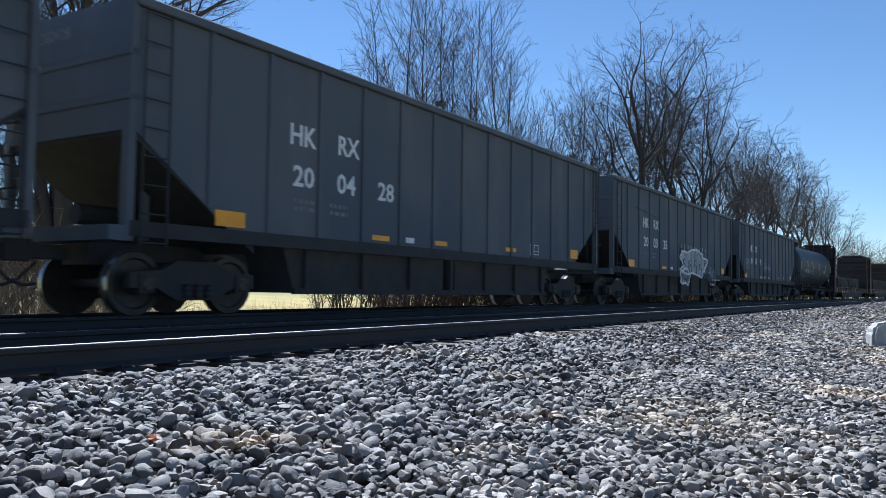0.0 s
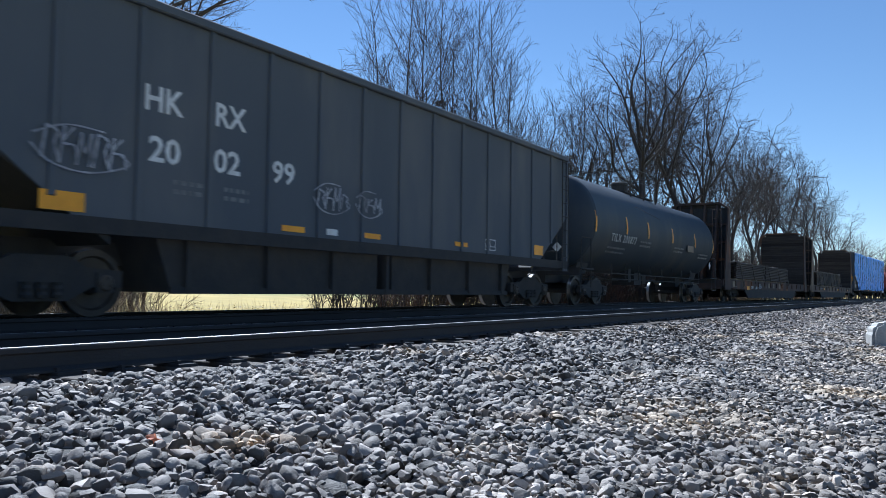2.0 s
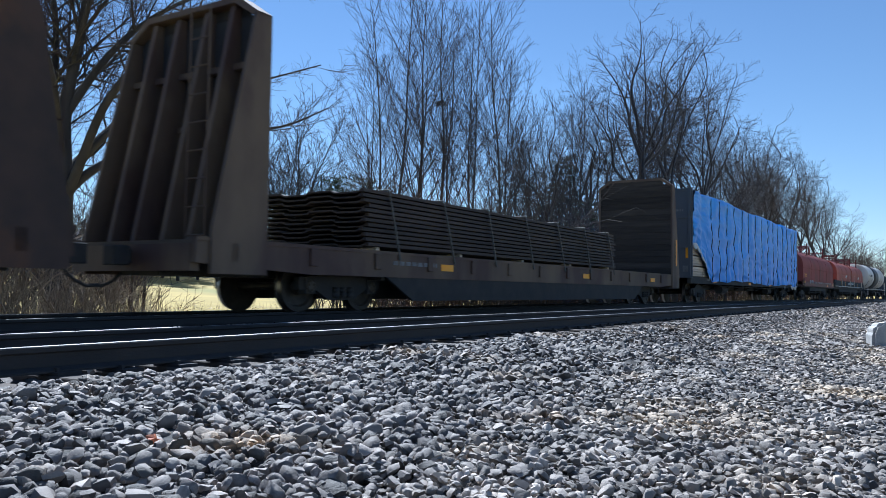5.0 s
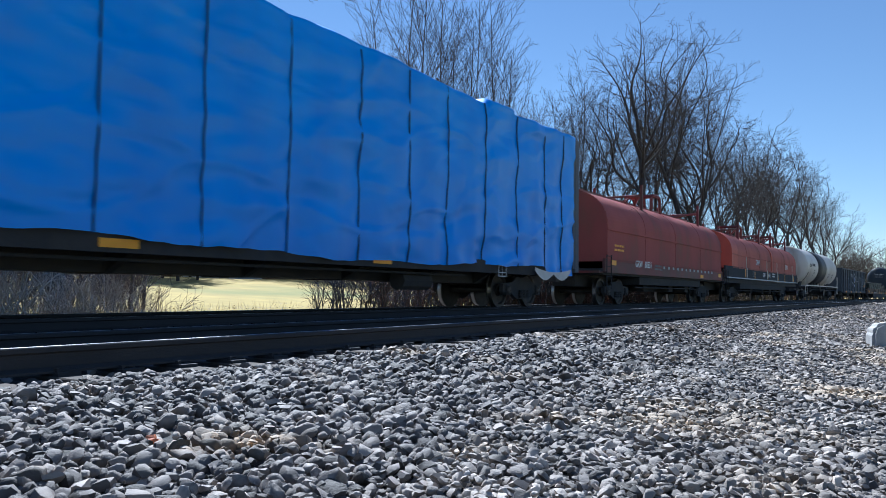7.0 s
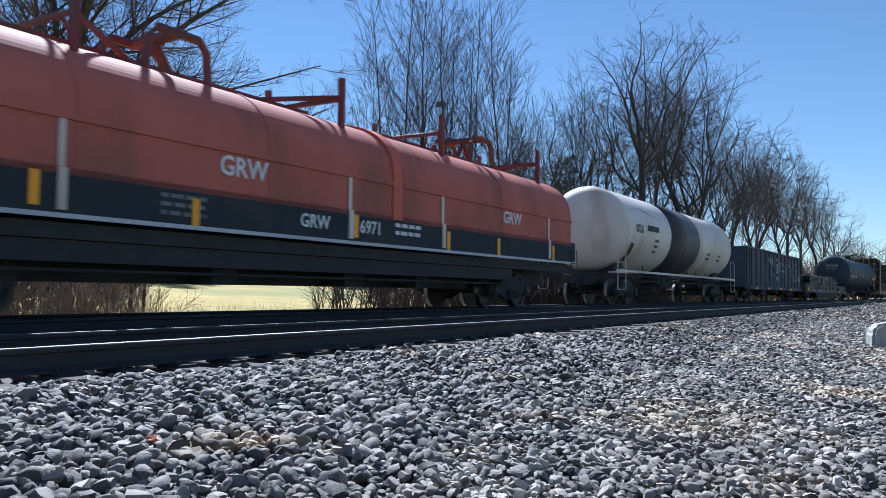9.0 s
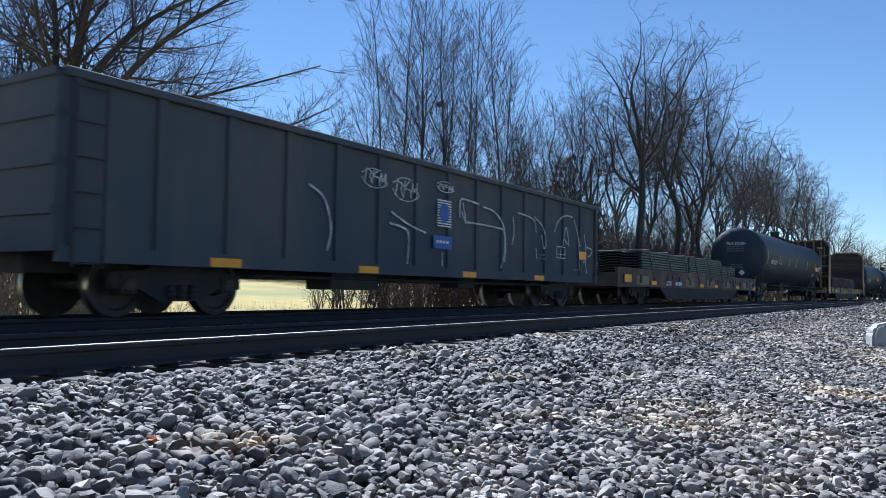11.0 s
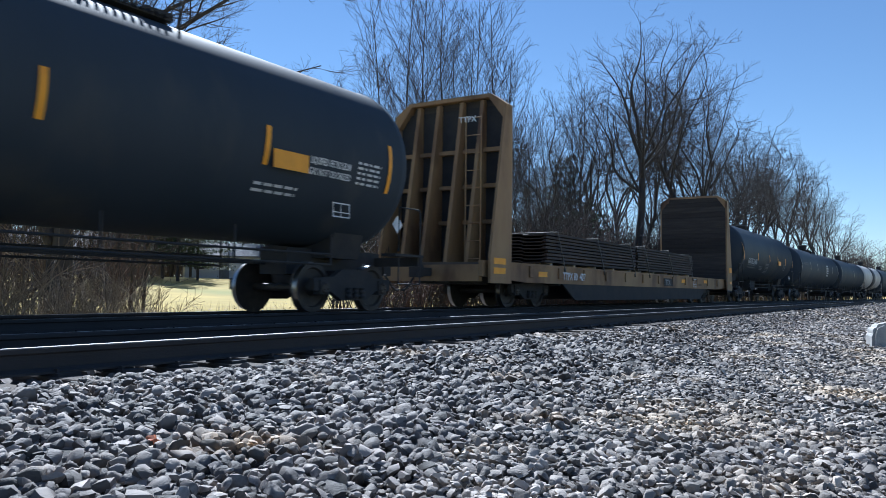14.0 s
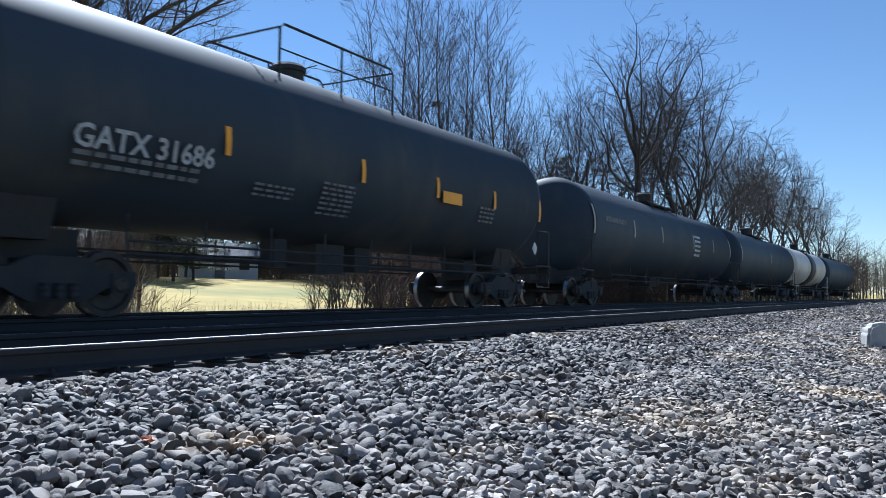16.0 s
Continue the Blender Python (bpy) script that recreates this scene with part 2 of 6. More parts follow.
def bars(name, x, y, z, w, h, rows, material, parent, along="side", seed=1):
    """Small print that nobody can read: rows of plain bars."""
    bm, rnd = bmesh.new(), random.Random(seed)
    for i in range(rows):
        zz, a = z - i * h, 0.0
        while a < w:
            b = min(w, a + rnd.uniform(0.10, 0.26) * min(1.0, w))
            if along == "side":
                box(bm, x + a, x + b, y - 0.003, y, zz, zz + h * 0.5)
            else:
                box(bm, x - 0.003, x, y - b, y - a, zz, zz + h * 0.5)
            a = b + 0.05
    ob = part(name, bm, material, parent)
    ob["kind"] = "stuff"
    return ob
# ---- ground, tracks, ballast ----
def off_line(x, y):
    return y + CURVE * x * x / 2


def ground_z(x, y):
    """Height of the ground: level railway bed, a ditch, then a field that rises gently."""
    o = off_line(x, y)
    z = -0.262 - 0.055 * max(0.0, min(5.0, -o - 1.5))
    if o > 8.0:
        z -= 0.55 * min(1.0, (o - 8.0) / 3.0)
        z += 2.15 * max(0.0, min(1.0, (o - 13.0) / 38.0)) ** 1.2
        z -= 2.5 * max(0.0, min(1.0, (o - 58.0) / 60.0))
    if o < -9:
        z -= 0.4 * min(1.0, (-9 - o) / 6)
    if abs(o) > 8:
        z += 0.12 * noise.noise((x * 0.11, y * 0.11, 0.0))
    return z


def grown(lo, hi, fine_lo, fine_hi, step, ratio):
    """Coordinates that are fine in the middle and grow coarser outwards."""
    out = list(np.arange(fine_lo, fine_hi + 1e-6, step))
    d = step
    while out[-1] < hi:
        d *= ratio
        out.append(out[-1] + d)
    d = step
    while out[0] > lo:
        d *= ratio
        out.insert(0, out[0] - d)
    return out


def make_ground():
    xs, ys = grown(-2500, 3500, -20, 170, 2.0, 1.35), grown(-2500, 2500, -14, 70, 1.0, 1.35)
    verts = [(x, y, ground_z(x, y)) for x in xs for y in ys]
    n = len(ys)
    faces, kinds = [], []
    for i in range(len(xs) - 1):
        for j in range(n - 1):
            faces.append((i * n + j, (i + 1) * n + j, (i + 1) * n + j + 1, i * n + j + 1))
            o = off_line((xs[i] + xs[i + 1]) / 2, (ys[j] + ys[j + 1]) / 2)
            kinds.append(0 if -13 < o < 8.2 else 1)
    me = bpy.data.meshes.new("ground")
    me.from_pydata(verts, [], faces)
    # BED carries the painted gap shade over the whole railway bed
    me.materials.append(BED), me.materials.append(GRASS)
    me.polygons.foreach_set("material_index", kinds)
    me.shade_smooth()
    return tagged(new("ground", me), "ground of stone dust coloured dark as shade between stones, and dry yellow winter grass", "ground", kind="structure")


make_ground()


def make_track(name, off, s0, s1, ties_to, label):
    track = tagged(new(name), label, "railway track", kind="structure")
    half = [(0.075, -0.185), (0.075, -0.170), (0.012, -0.145), (0.009, -0.055), (0.036, -0.040), (0.037, -0.012), (0.030, -0.003), (0.017, -0.0006), (0.0, 0.0)]
    prof = half + [(-a, b) for a, b in half[-2::-1]]
    for side in (-0.7535, 0.7535):
        bm, rings = bmesh.new(), []
        s = s0
        while s <= s1:
            x, y, r = arc(s, off + side)
            c, d = math.cos(radians(r)), math.sin(radians(r))
            rings.append([bm.verts.new((x - d * a, y + c * a, b)) for a, b in prof])
            s += 2.0
        n = len(prof)
        for a, b in zip(rings, rings[1:]):
            for k in range(n):
                f = bm.faces.new((a[k], a[(k + 1) % n], b[(k + 1) % n], b[k]))
                f.material_index = 1 if 7 <= k <= 8 else 0
        part("rail", bm, (RAIL, RAIL_TOP), track, "rusty steel rail with a polished head")
    bm = box(bmesh.new(), -0.115, 0.115, -1.32, 1.32, -0.385, -0.209, bevel=0.008)
    for a in (-0.7535, 0.7535):
        box(bm, -0.09, 0.09, a - 0.16, a + 0.16, -0.208, -0.184, mi=1)
        for px, py in ((-0.06, -0.10), (0.06, 0.10)):
            box(bm, px - 0.012, px + 0.012, a + py - 0.02, a + py + 0.02, -0.184, -0.155, mi=1)
    first = mesh_ob("tie", bm, (TIE, RAIL), track)
    rnd = random.Random(7 + round(off))
    s, count = s0 + 2, 0
    while s < ties_to:
        x, y, r = arc(s + rnd.uniform(-0.03, 0.03), off + rnd.uniform(-0.05, 0.05))
        m = pose(x, y, rnd.uniform(-0.012, 0.004), 0, 0, r + rnd.uniform(-1.2, 1.2))
        if count == 0:
            first.matrix_basis = m
        else:
            t = new("tie", first.data)
            t.parent, t.matrix_basis = track, m
        count += 1
        s += 0.53
    return track


make_track("near_track", 0.0, -14, 420, 140, "empty railway track of wooden ties in grey ballast")
make_track("far_track", SPACING, -30, 420, 60, "railway track that carries the freight train")

# Ballast: angular crushed stones, the nearest as single pieces.
STONES = np.random.RandomState(11)


def stone_shape(rs, n, flat=0.62):
    """A worn broken stone with n corners, about 1 m across: corners and facets."""
    power = rs.uniform(2.2, 3.4)
    gap, pts = 1.9 / n ** 0.5, []
    while len(pts) < n:
        d = rs.normal(size=3)
        d /= (np.abs(d) ** power).sum() ** (1 / power)
        d *= rs.uniform(0.92, 1.0)
        if all(np.linalg.norm(d - p) > gap for p in pts):
            pts.append(d)
        else:
            gap *= 0.996
    v = np.array(pts)
    bm = bmesh.new()
    for p in v:
        bm.verts.new(p)
    bmesh.ops.convex_hull(bm, input=bm.verts)
    bmesh.ops.triangulate(bm, faces=bm.faces)
    bm.verts.index_update()
    f = [tuple(x.index for x in face.verts) for face in bm.faces]
    bm.free()
    if len(f) != 2 * n - 4:
        return stone_shape(rs, n, flat)
    return v * rs.uniform(0.75, 1.2, 3) * np.array((1.24, 1.0, flat)) * 0.52, np.array(f)


def stone_field(x0, x1, o0, o1, gap, size, rs):
    """Centres, turns and sizes of stones over a strip beside the line."""
    nx, no = int((x1 - x0) / gap), int((o1 - o0) / gap)
    gx, go = np.meshgrid(np.linspace(x0, x1, nx), np.linspace(o0, o1, no), indexing="ij")
    x = gx.ravel() + rs.uniform(-0.6, 0.6, gx.size) * gap
    o = go.ravel() + rs.uniform(-0.6, 0.6, gx.size) * gap
    y = o - CURVE * x * x / 2
    r = size * np.clip(np.exp(rs.normal(0, 0.32, x.size)), 0.45, 1.8)
    low = np.clip(-o - 1.5, 0, 5)
    z = -0.250 - 0.055 * low + rs.uniform(-0.95, 0.70, x.size) * size + 0.020 * np.sin(x * 1.7 + 0.6 * np.sin(o * 2.1)) * np.sin(o * 1.9)
    z -= np.where((o > -1.12) & (o < -0.6), 0.045, 0.0)         # lower in the cribs beside the rail
    return np.stack([x, y, z], -1), rs.uniform(0, math.tau, (x.size, 3)) * np.array((0.16, 0.16, 1.0)), r


def turned(v, ang):
    e = Euler(ang).to_matrix()
    return v @ np.array(e).T


def make_ballast():
    top = tagged(new("ballast"), "grey crushed stone ballast beside the track", "ballast", kind="stuff")
    fields = [stone_field(0.9, 5.4, -4.0, -0.84, 0.039, 0.055, STONES), stone_field(0.9, 5.4, -6.1, -4.0, 0.032, 0.041, STONES),
              stone_field(5.4, 11, -3.6, -0.84, 0.046, 0.062, STONES), stone_field(5.4, 11, -6.1, -3.6, 0.034, 0.043, STONES), stone_field(11, 26, -3.2, -1.25, 0.047, 0.057, STONES), stone_field(11, 26, -6.0, -3.2, 0.045, 0.054, STONES),
              stone_field(26, 60, -5.7, -1.34, 0.086, 0.098, STONES), stone_field(60, 130, -5.2, -1.34, 0.19, 0.19, STONES),
              stone_field(-5, 0.88, -8.6, -0.84, 0.075, 0.090, STONES), stone_field(0.9, 16, -8.6, -6.1, 0.075, 0.090, STONES), stone_field(-9, 24, -0.6, 7.4, 0.13, 0.085, STONES)]
    kinds = [[] for _ in fields]
    for k, (corners, tilt, flat) in enumerate(((17, 0.62, 0.70), (15, 0.56, 0.66), (12, 0.55, 0.64), (12, 0.50, 0.60), (8, 0.44, 0.56), (8, 0.40, 0.54), (7, 0.36, 0.52), (7, 0.3, 0.5), (7, 0.5, 0.7), (7, 0.5, 0.7), (7, 0.5, 0.7))):
        for i in range(110):
            v, f = stone_shape(STONES, corners, flat)
            kinds[k].append((turned(v, (STONES.normal(0, tilt * 0.7), STONES.normal(0, tilt * 0.7), STONES.uniform(0, 6.28))), f))
    shared = []
    for k in range(24):
        me = bpy.data.meshes.new("stone")
        me.from_pydata(kinds[0][k][0].tolist(), [], kinds[0][k][1].tolist())
        me.materials.append(STONE_ONE)
        me.shade_smooth()
        me.set_sharp_from_angle(angle=radians(46))
        shared.append(me)
    singles = 0
    fine = (1, 3, 5, 6, 7)                            # strips of finer, paler stones
    for strip, ((c, a, r), shapes) in enumerate(zip(fields, kinds)):
        variants, facets = np.stack([v for v, f in shapes]), np.stack([f for v, f in shapes])
        corners = variants.shape[1]
        d = np.hypot(c[:, 0] - 2.3, c[:, 1] + 4.2)
        single = np.zeros(len(c), bool)
        if singles == 0:
            single[np.argsort(d)[:300]] = True
            for i in np.nonzero(single)[0]:
                st = new("stone", shared[singles % 24])
                st.parent = top
                st.matrix_basis = Matrix.LocRotScale(c[i], Euler(a[i]), [float(r[i])] * 3)
                singles += 1
        c, r = c[~single], r[~single]
        n = len(c)
        pick = STONES.randint(0, len(shapes), n)
        v = (variants[pick] * r[:, None, None] + c[:, None, :]).reshape(-1, 3)
        f = (facets[pick] + (np.arange(n) * corners)[:, None, None]).reshape(-1, 3)
        me = bpy.data.meshes.new("loose_stones")
        me.vertices.add(len(v)), me.loops.add(f.size), me.polygons.add(len(f))
        me.vertices.foreach_set("co", v.ravel())
        me.loops.foreach_set("vertex_index", f.ravel())
        me.polygons.foreach_set("loop_start", np.arange(len(f)) * 3)
        me.update(calc_edges=True)
        me.materials.append(GRAVEL if strip in fine else STONE)
        me.shade_smooth()
        me.set_sharp_from_angle(angle=radians(46))
        ob = new("loose_stones", me)
        ob.parent = top
        ob["kind"] = "stuff"


make_ballast()


def make_marker():
    prof = [(-0.26, -0.15), (-0.26, 0.28), (-0.20, 0.40), (-0.08, 0.45), (0.10, 0.44), (0.22, 0.38), (0.28, 0.26), (0.28, -0.15)]
    bm = prism(bmesh.new(), prof, -0.30, 0.30)
    bmesh.ops.bevel(bm, geom=list(bm.edges), offset=0.05, segments=2, affect="EDGES")
    for v in bm.verts:
        v.co += Vector(noise.noise_vector(v.co * 4.0)) * 0.022
    ob = mesh_ob("concrete_block", bm, CONCRETE)
    ob.matrix_basis = pose(15.50, -5.44, -0.47, 0, 0, 12)
    tagged(ob, "pale concrete foundation block with worn rounded edges in gravel", "concrete block")


make_marker()


def make_shed(x, y, w, d, h, turn, label):
    """A small building behind the field: walls, gable roof, door and windows."""
    shed = tagged(new("shed"), label, "building")
    part("wall", boxes((-w / 2, w / 2, -d / 2, d / 2, 0, h)), SIDING, shed)
    bm = prism(bmesh.new(), [(-d / 2 - 0.3, h), (0, h + d * 0.28), (d / 2 + 0.3, h), (d / 2 + 0.3, h - 0.12), (0, h + d * 0.28 - 0.12), (-d / 2 - 0.3, h - 0.12)], -w / 2 - 0.3, w / 2 + 0.3)
    part("roof", bm, ROOFING, shed)
    part("door", boxes((-0.5, 0.5, -d / 2 - 0.05, -d / 2, 0, 2.0)), ROOFING, shed)
    for a in (-w * 0.32, w * 0.32):
        win = part("window", boxes((a - 0.5, a + 0.5, -d / 2 - 0.04, -d / 2, 1.0, 1.9)), UNDER, shed)
        part("lintel", boxes((a - 0.56, a + 0.56, -d / 2 - 0.06, -d / 2 - 0.03, 1.9, 1.97)), WHITE, win)
        part("sill", boxes((a - 0.56, a + 0.56, -d / 2 - 0.06, -d / 2 - 0.03, 0.93, 1.0)), WHITE, win)
    shed.matrix_basis = pose(x, y, ground_z(x, y) - 0.05, 0, 0, turn)
    return shed


make_shed(58, 56, 7.5, 5.0, 2.4, -38, "low white shed with a grey roof behind the field")
make_shed(44, 66, 13, 7, 2.9, -30, "long grey barn behind the field")


def make_leaf(x, y):
    bm = bmesh.new()
    rim = [bm.verts.new((0.034 * (1 + 0.3 * math.cos(5 * a)) * math.cos(a), 0.034 * (1 + 0.3 * math.cos(5 * a)) * math.sin(a), 0.012 * math.sin(3 * a))) for a in [k * math.tau / 30 for k in range(30)]]
    mid = bm.verts.new((0, 0, 0.01))
    for k in range(30):
        bm.faces.new((mid, rim[k], rim[(k + 1) % 30]))
    ob = mesh_ob("fallen_leaf", bm, RED_LEAF)
    ob.matrix_basis = pose(x, y, -0.29, 28, -18, 40)
    tagged(ob, "dry orange leaf lying on the grey ballast", "leaf")


make_leaf(2.49, -2.92)
# ---- trees and scrub ----
class Wood:
    """Collects tapered limbs as vertices and faces."""

    def __init__(self, seed):
        self.v, self.f, self.rnd = [], [], random.Random(seed)

    def limb(self, pts, r0, r1, n):
        base = len(self.v)
        for i, p in enumerate(pts):
            d = (pts[min(i + 1, len(pts) - 1)] - pts[max(i - 1, 0)]).normalized()
            u = d.cross(Vector((0.3, 0.9, 0.1))).normalized()
            w = d.cross(u)
            r = r0 + (r1 - r0) * i / (len(pts) - 1)
            for k in range(n):
                a = k * math.tau / n
                self.v.append(p + (u * math.cos(a) + w * math.sin(a)) * r)
        for i in range(len(pts) - 1):
            for k in range(n):
                a, b = base + i * n + k, base + i * n + (k + 1) % n
                self.f.append((a, b, b + n, a + n))

    def path(self, p, d, length, steps, wander, rise):
        pts, p, d = [p.copy()], p.copy(), d.normalized()
        for _ in range(steps):
            d = (d + Vector((self.rnd.gauss(0, wander), self.rnd.gauss(0, wander), self.rnd.gauss(0, wander) + rise))).normalized()
            p = p + d * (length / steps)
            pts.append(p.copy())
        return pts

    def mesh(self, name, material, narrow=1.0):
        me = bpy.data.meshes.new(name)
        me.from_pydata([(p.x * narrow, p.y * narrow, p.z) for p in self.v], [], self.f)
        me.materials.append(material)
        me.shade_smooth()
        return me


def length_of(pts):
    return sum((b - a).length for a, b in zip(pts, pts[1:]))


def along(pts, t):
    """Point and heading at the share t of a line of points."""
    i = min(len(pts) - 2, int(t * (len(pts) - 1)))
    k = t * (len(pts) - 1) - i
    return pts[i].lerp(pts[i + 1], k), (pts[i + 1] - pts[i]).normalized()


def flowing(pts, per=4):
    """A smooth line through a few points."""
    pts, fine = [Vector(p) for p in pts], []
    for i in range(len(pts) - 1):
        p0, p1, p2, p3 = (pts[max(0, min(len(pts) - 1, i + k))] for k in (-1, 0, 1, 2))
        for k in range(per):
            t = k / per
            fine.append(0.5 * (2 * p1 + (p2 - p0) * t + (2 * p0 - 5 * p1 + 4 * p2 - p3) * t * t + (3 * p1 - p0 - 3 * p2 + p3) * t ** 3))
    return fine + [pts[-1]]


def bare_tree(seed, mains, label, per_metre=(2.2, 3.4, 4.5), share=(0.42, 0.46, 0.5), angle=(0.5, 0.95), rise=(0.10, 0.07, 0.04), wander=(0.09, 0.13, 0.16), twig=TWIG, thin=0.0055):
    """A leafless tree. mains: (line of points, radius at its foot, radius at its end, share of its
    length that is bare); each one carries branches, those carry finer ones, and those twigs."""
    trunk, crown = Wood(seed), Wood(seed + 500)
    rnd = random.Random(seed + 1000)

    def sprout(pts, r0, r1, level, bare):
        ln = length_of(pts)
        for i in range(max(2, int(per_metre[level] * ln * (1 - bare)))):
            t = bare + (1 - bare) * (i + rnd.random()) / max(2, int(per_metre[level] * ln * (1 - bare)))
            t = min(t, 0.985)
            p, d = along(pts, t)
            u = d.cross(Vector((rnd.gauss(0, 1), rnd.gauss(0, 1), rnd.gauss(0, 1)))).normalized()
            a = rnd.uniform(*angle)
            d = (d * math.cos(a) + u * math.sin(a)).normalized()
            if d.z < -0.15:
                d.z *= 0.3
            bl = (share[level] * ln * (1.12 - 0.66 * t) * rnd.uniform(0.55, 1.25) + 0.12)
            steps = (6, 4, 3)[level]
            bp = crown.path(p, d, bl, steps, wander[level], rise[level])
            rr = max(thin * (1.9, 1.3, 1.0)[level], (r0 + (r1 - r0) * t) * (0.50, 0.55, 0.6)[level])
            rr = min(rr, 0.012 * bl + thin)
            crown.limb(bp, rr, thin * (0.9, 0.75, 0.6)[level], (5, 4, 3)[level])
            if level < 2:
                sprout(bp, rr, thin, level + 1, 0.12)

    for pts, r0, r1, bare in mains:
        line = flowing(pts)
        trunk.limb(line, r0, r1, 9)
        if bare < 1:
            sprout(line, r0, r1, 0, bare)
    top = new("tree")
    for nm, w, m in (("trunk", trunk, BARK), ("crown", crown, twig)):
        ob = new(nm, w.mesh(nm, m))
        ob.parent = top
    return tagged(top, label, "tree", "bare trees beside the line")


def upswept_mains(seed, stems, height, r, fan):
    """Slender nearly straight stems that rise close together."""
    rnd, out = random.Random(seed), []
    for k in range(stems):
        a, h = k * math.tau / stems + rnd.uniform(-0.5, 0.5), height * (1 if k == 0 else rnd.uniform(0.78, 0.98))
        f = fan * rnd.uniform(0.6, 1.3)
        c, d = math.cos(a) * f, math.sin(a) * f
        out.append(([(0.25 * math.cos(a), 0.25 * math.sin(a), -0.4)] + [(c * h * t ** 0.8 + rnd.gauss(0, 0.10), d * h * t ** 0.8 + rnd.gauss(0, 0.10), h * t) for t in (0.25, 0.5, 0.75, 1.0)], r * rnd.uniform(0.75, 1.1), 0.012, 0.22))
    return out


def hardwood_mains(seed, height, r, fork=0.5, limbs=6, spread=0.30, crook=0.35):
    """A tall crooked trunk that divides into a few rising, bending limbs."""
    rnd = random.Random(seed)
    zf = height * fork
    bend = [Vector((rnd.gauss(0, crook), rnd.gauss(0, crook), 0)) for _ in range(4)]
    stem = [Vector((0, 0, -0.4)), Vector((0, 0, zf * 0.35)) + bend[0] * 0.4, Vector((0, 0, zf * 0.7)) + bend[1] * 0.7, Vector((0, 0, zf)) + bend[2]]
    out = [(stem, r, r * 0.66, 0.62)]
    for k in range(limbs):
        a = k * 2.4 + rnd.uniform(-0.4, 0.4)
        t = 1.0 if k < 3 else rnd.uniform(0.72, 1.0)
        base = along(stem, t * 0.999)[0]
        top_z = height * (1.0 if k == 0 else rnd.uniform(0.80, 0.98)) - (1 - t) * height * 0.35
        reach = height * spread * (0.25 if k == 0 else rnd.uniform(0.55, 1.05))
        way, up = Vector((math.cos(a), math.sin(a), 0)), top_z - base.z
        pts = [base] + [base + way * reach * q ** 0.75 + Vector((rnd.gauss(0, crook), rnd.gauss(0, crook), up * q)) for q in (0.25, 0.5, 0.75, 1.0)]
        out.append((pts, r * (0.52 if k < 2 else 0.36), 0.012, 0.18))
    return out


def shrub(seed, height, stems, label, material=TWIG_RED):
    w = Wood(seed)
    rnd = w.rnd
    for _ in range(stems):
        a, lean = rnd.uniform(0, math.tau), rnd.uniform(0.05, 0.6)
        pts = w.path(Vector((rnd.gauss(0, 0.5), rnd.gauss(0, 0.5), -0.1)), Vector((lean * math.cos(a), lean * math.sin(a), 1)), height * rnd.uniform(0.5, 1.05), 5, 0.12, 0.02)
        w.limb(pts, 0.018, 0.005, 4)
        for k in range(5):
            i = rnd.randint(1, 4)
            d = (pts[i + 1] - pts[i]).normalized() + Vector((rnd.gauss(0, 0.6), rnd.gauss(0, 0.6), rnd.gauss(0, 0.3)))
            tp = w.path(pts[i], d, height * rnd.uniform(0.15, 0.38), 2, 0.18, 0.04)
            w.limb(tp, 0.010, 0.005, 3)
            for _k in range(2):
                d2 = (tp[2] - tp[1]).normalized() + Vector((rnd.gauss(0, 0.7), rnd.gauss(0, 0.7), rnd.gauss(0, 0.5)))
                w.limb(w.path(tp[rnd.randint(1, 2)], d2, height * 0.13, 1, 0.15, 0.03), 0.007, 0.004, 3)
    ob = new("shrub", w.mesh("shrub", material))
    return tagged(ob, label, "shrub", "scrub beside the line")


def pine(seed, height, label="dark green conifer with drooping boughs"):
    w, g = Wood(seed), Wood(seed + 1)
    rnd = w.rnd
    pts = w.path(Vector((0, 0, -0.2)), Vector((0, 0, 1)), height, 8, 0.02, 0.05)
    w.limb(pts, 0.16, 0.03, 7)
    for i in range(70):
        t = 0.12 + 0.86 * i / 70
        a, ln = rnd.uniform(0, math.tau), height * 0.36 * (1.05 - t) ** 0.7 * rnd.uniform(0.6, 1.2) + 0.25
        p = Vector((0, 0, height * t))
        bp = w.path(p, Vector((math.cos(a), math.sin(a), 0.15)), ln, 4, 0.06, -0.03)
        w.limb(bp, 0.025, 0.006, 4)
        for k in range(int(40 * ln) + 16):
            q = bp[0].lerp(bp[-1], rnd.uniform(0.15, 1.0)) + Vector((rnd.gauss(0, 0.16), rnd.gauss(0, 0.16), rnd.gauss(0, 0.10)))
            d = Vector((rnd.gauss(0, 1), rnd.gauss(0, 1), rnd.gauss(0.3, 0.5))).normalized() * rnd.uniform(0.16, 0.34)
            u = d.cross(Vector((0.2, 0.1, 1))).normalized() * 0.055
            b = len(g.v)
            g.v += [q - u, q + u, q + d]
            g.f.append((b, b + 1, b + 2))
    top = new("conifer")
    for nm, x, m in (("trunk", w, BARK), ("foliage", g, NEEDLE)):
        ob = new(nm, x.mesh(nm, m))
        ob.parent = top
    return tagged(top, label, "tree", "conifers behind the field")


def plant(ob, x, y, turn=0, size=1.0):
    ob.matrix_basis = Matrix.Translation((x, y, ground_z(x, y))) @ pose(0, 0, 0, 0, 0, turn) @ Matrix.Diagonal((size, size, size, 1))
    return ob


def replant(ob, x, y, turn, size):
    return plant(copy_thing(ob, Matrix()), x, y, turn, size)


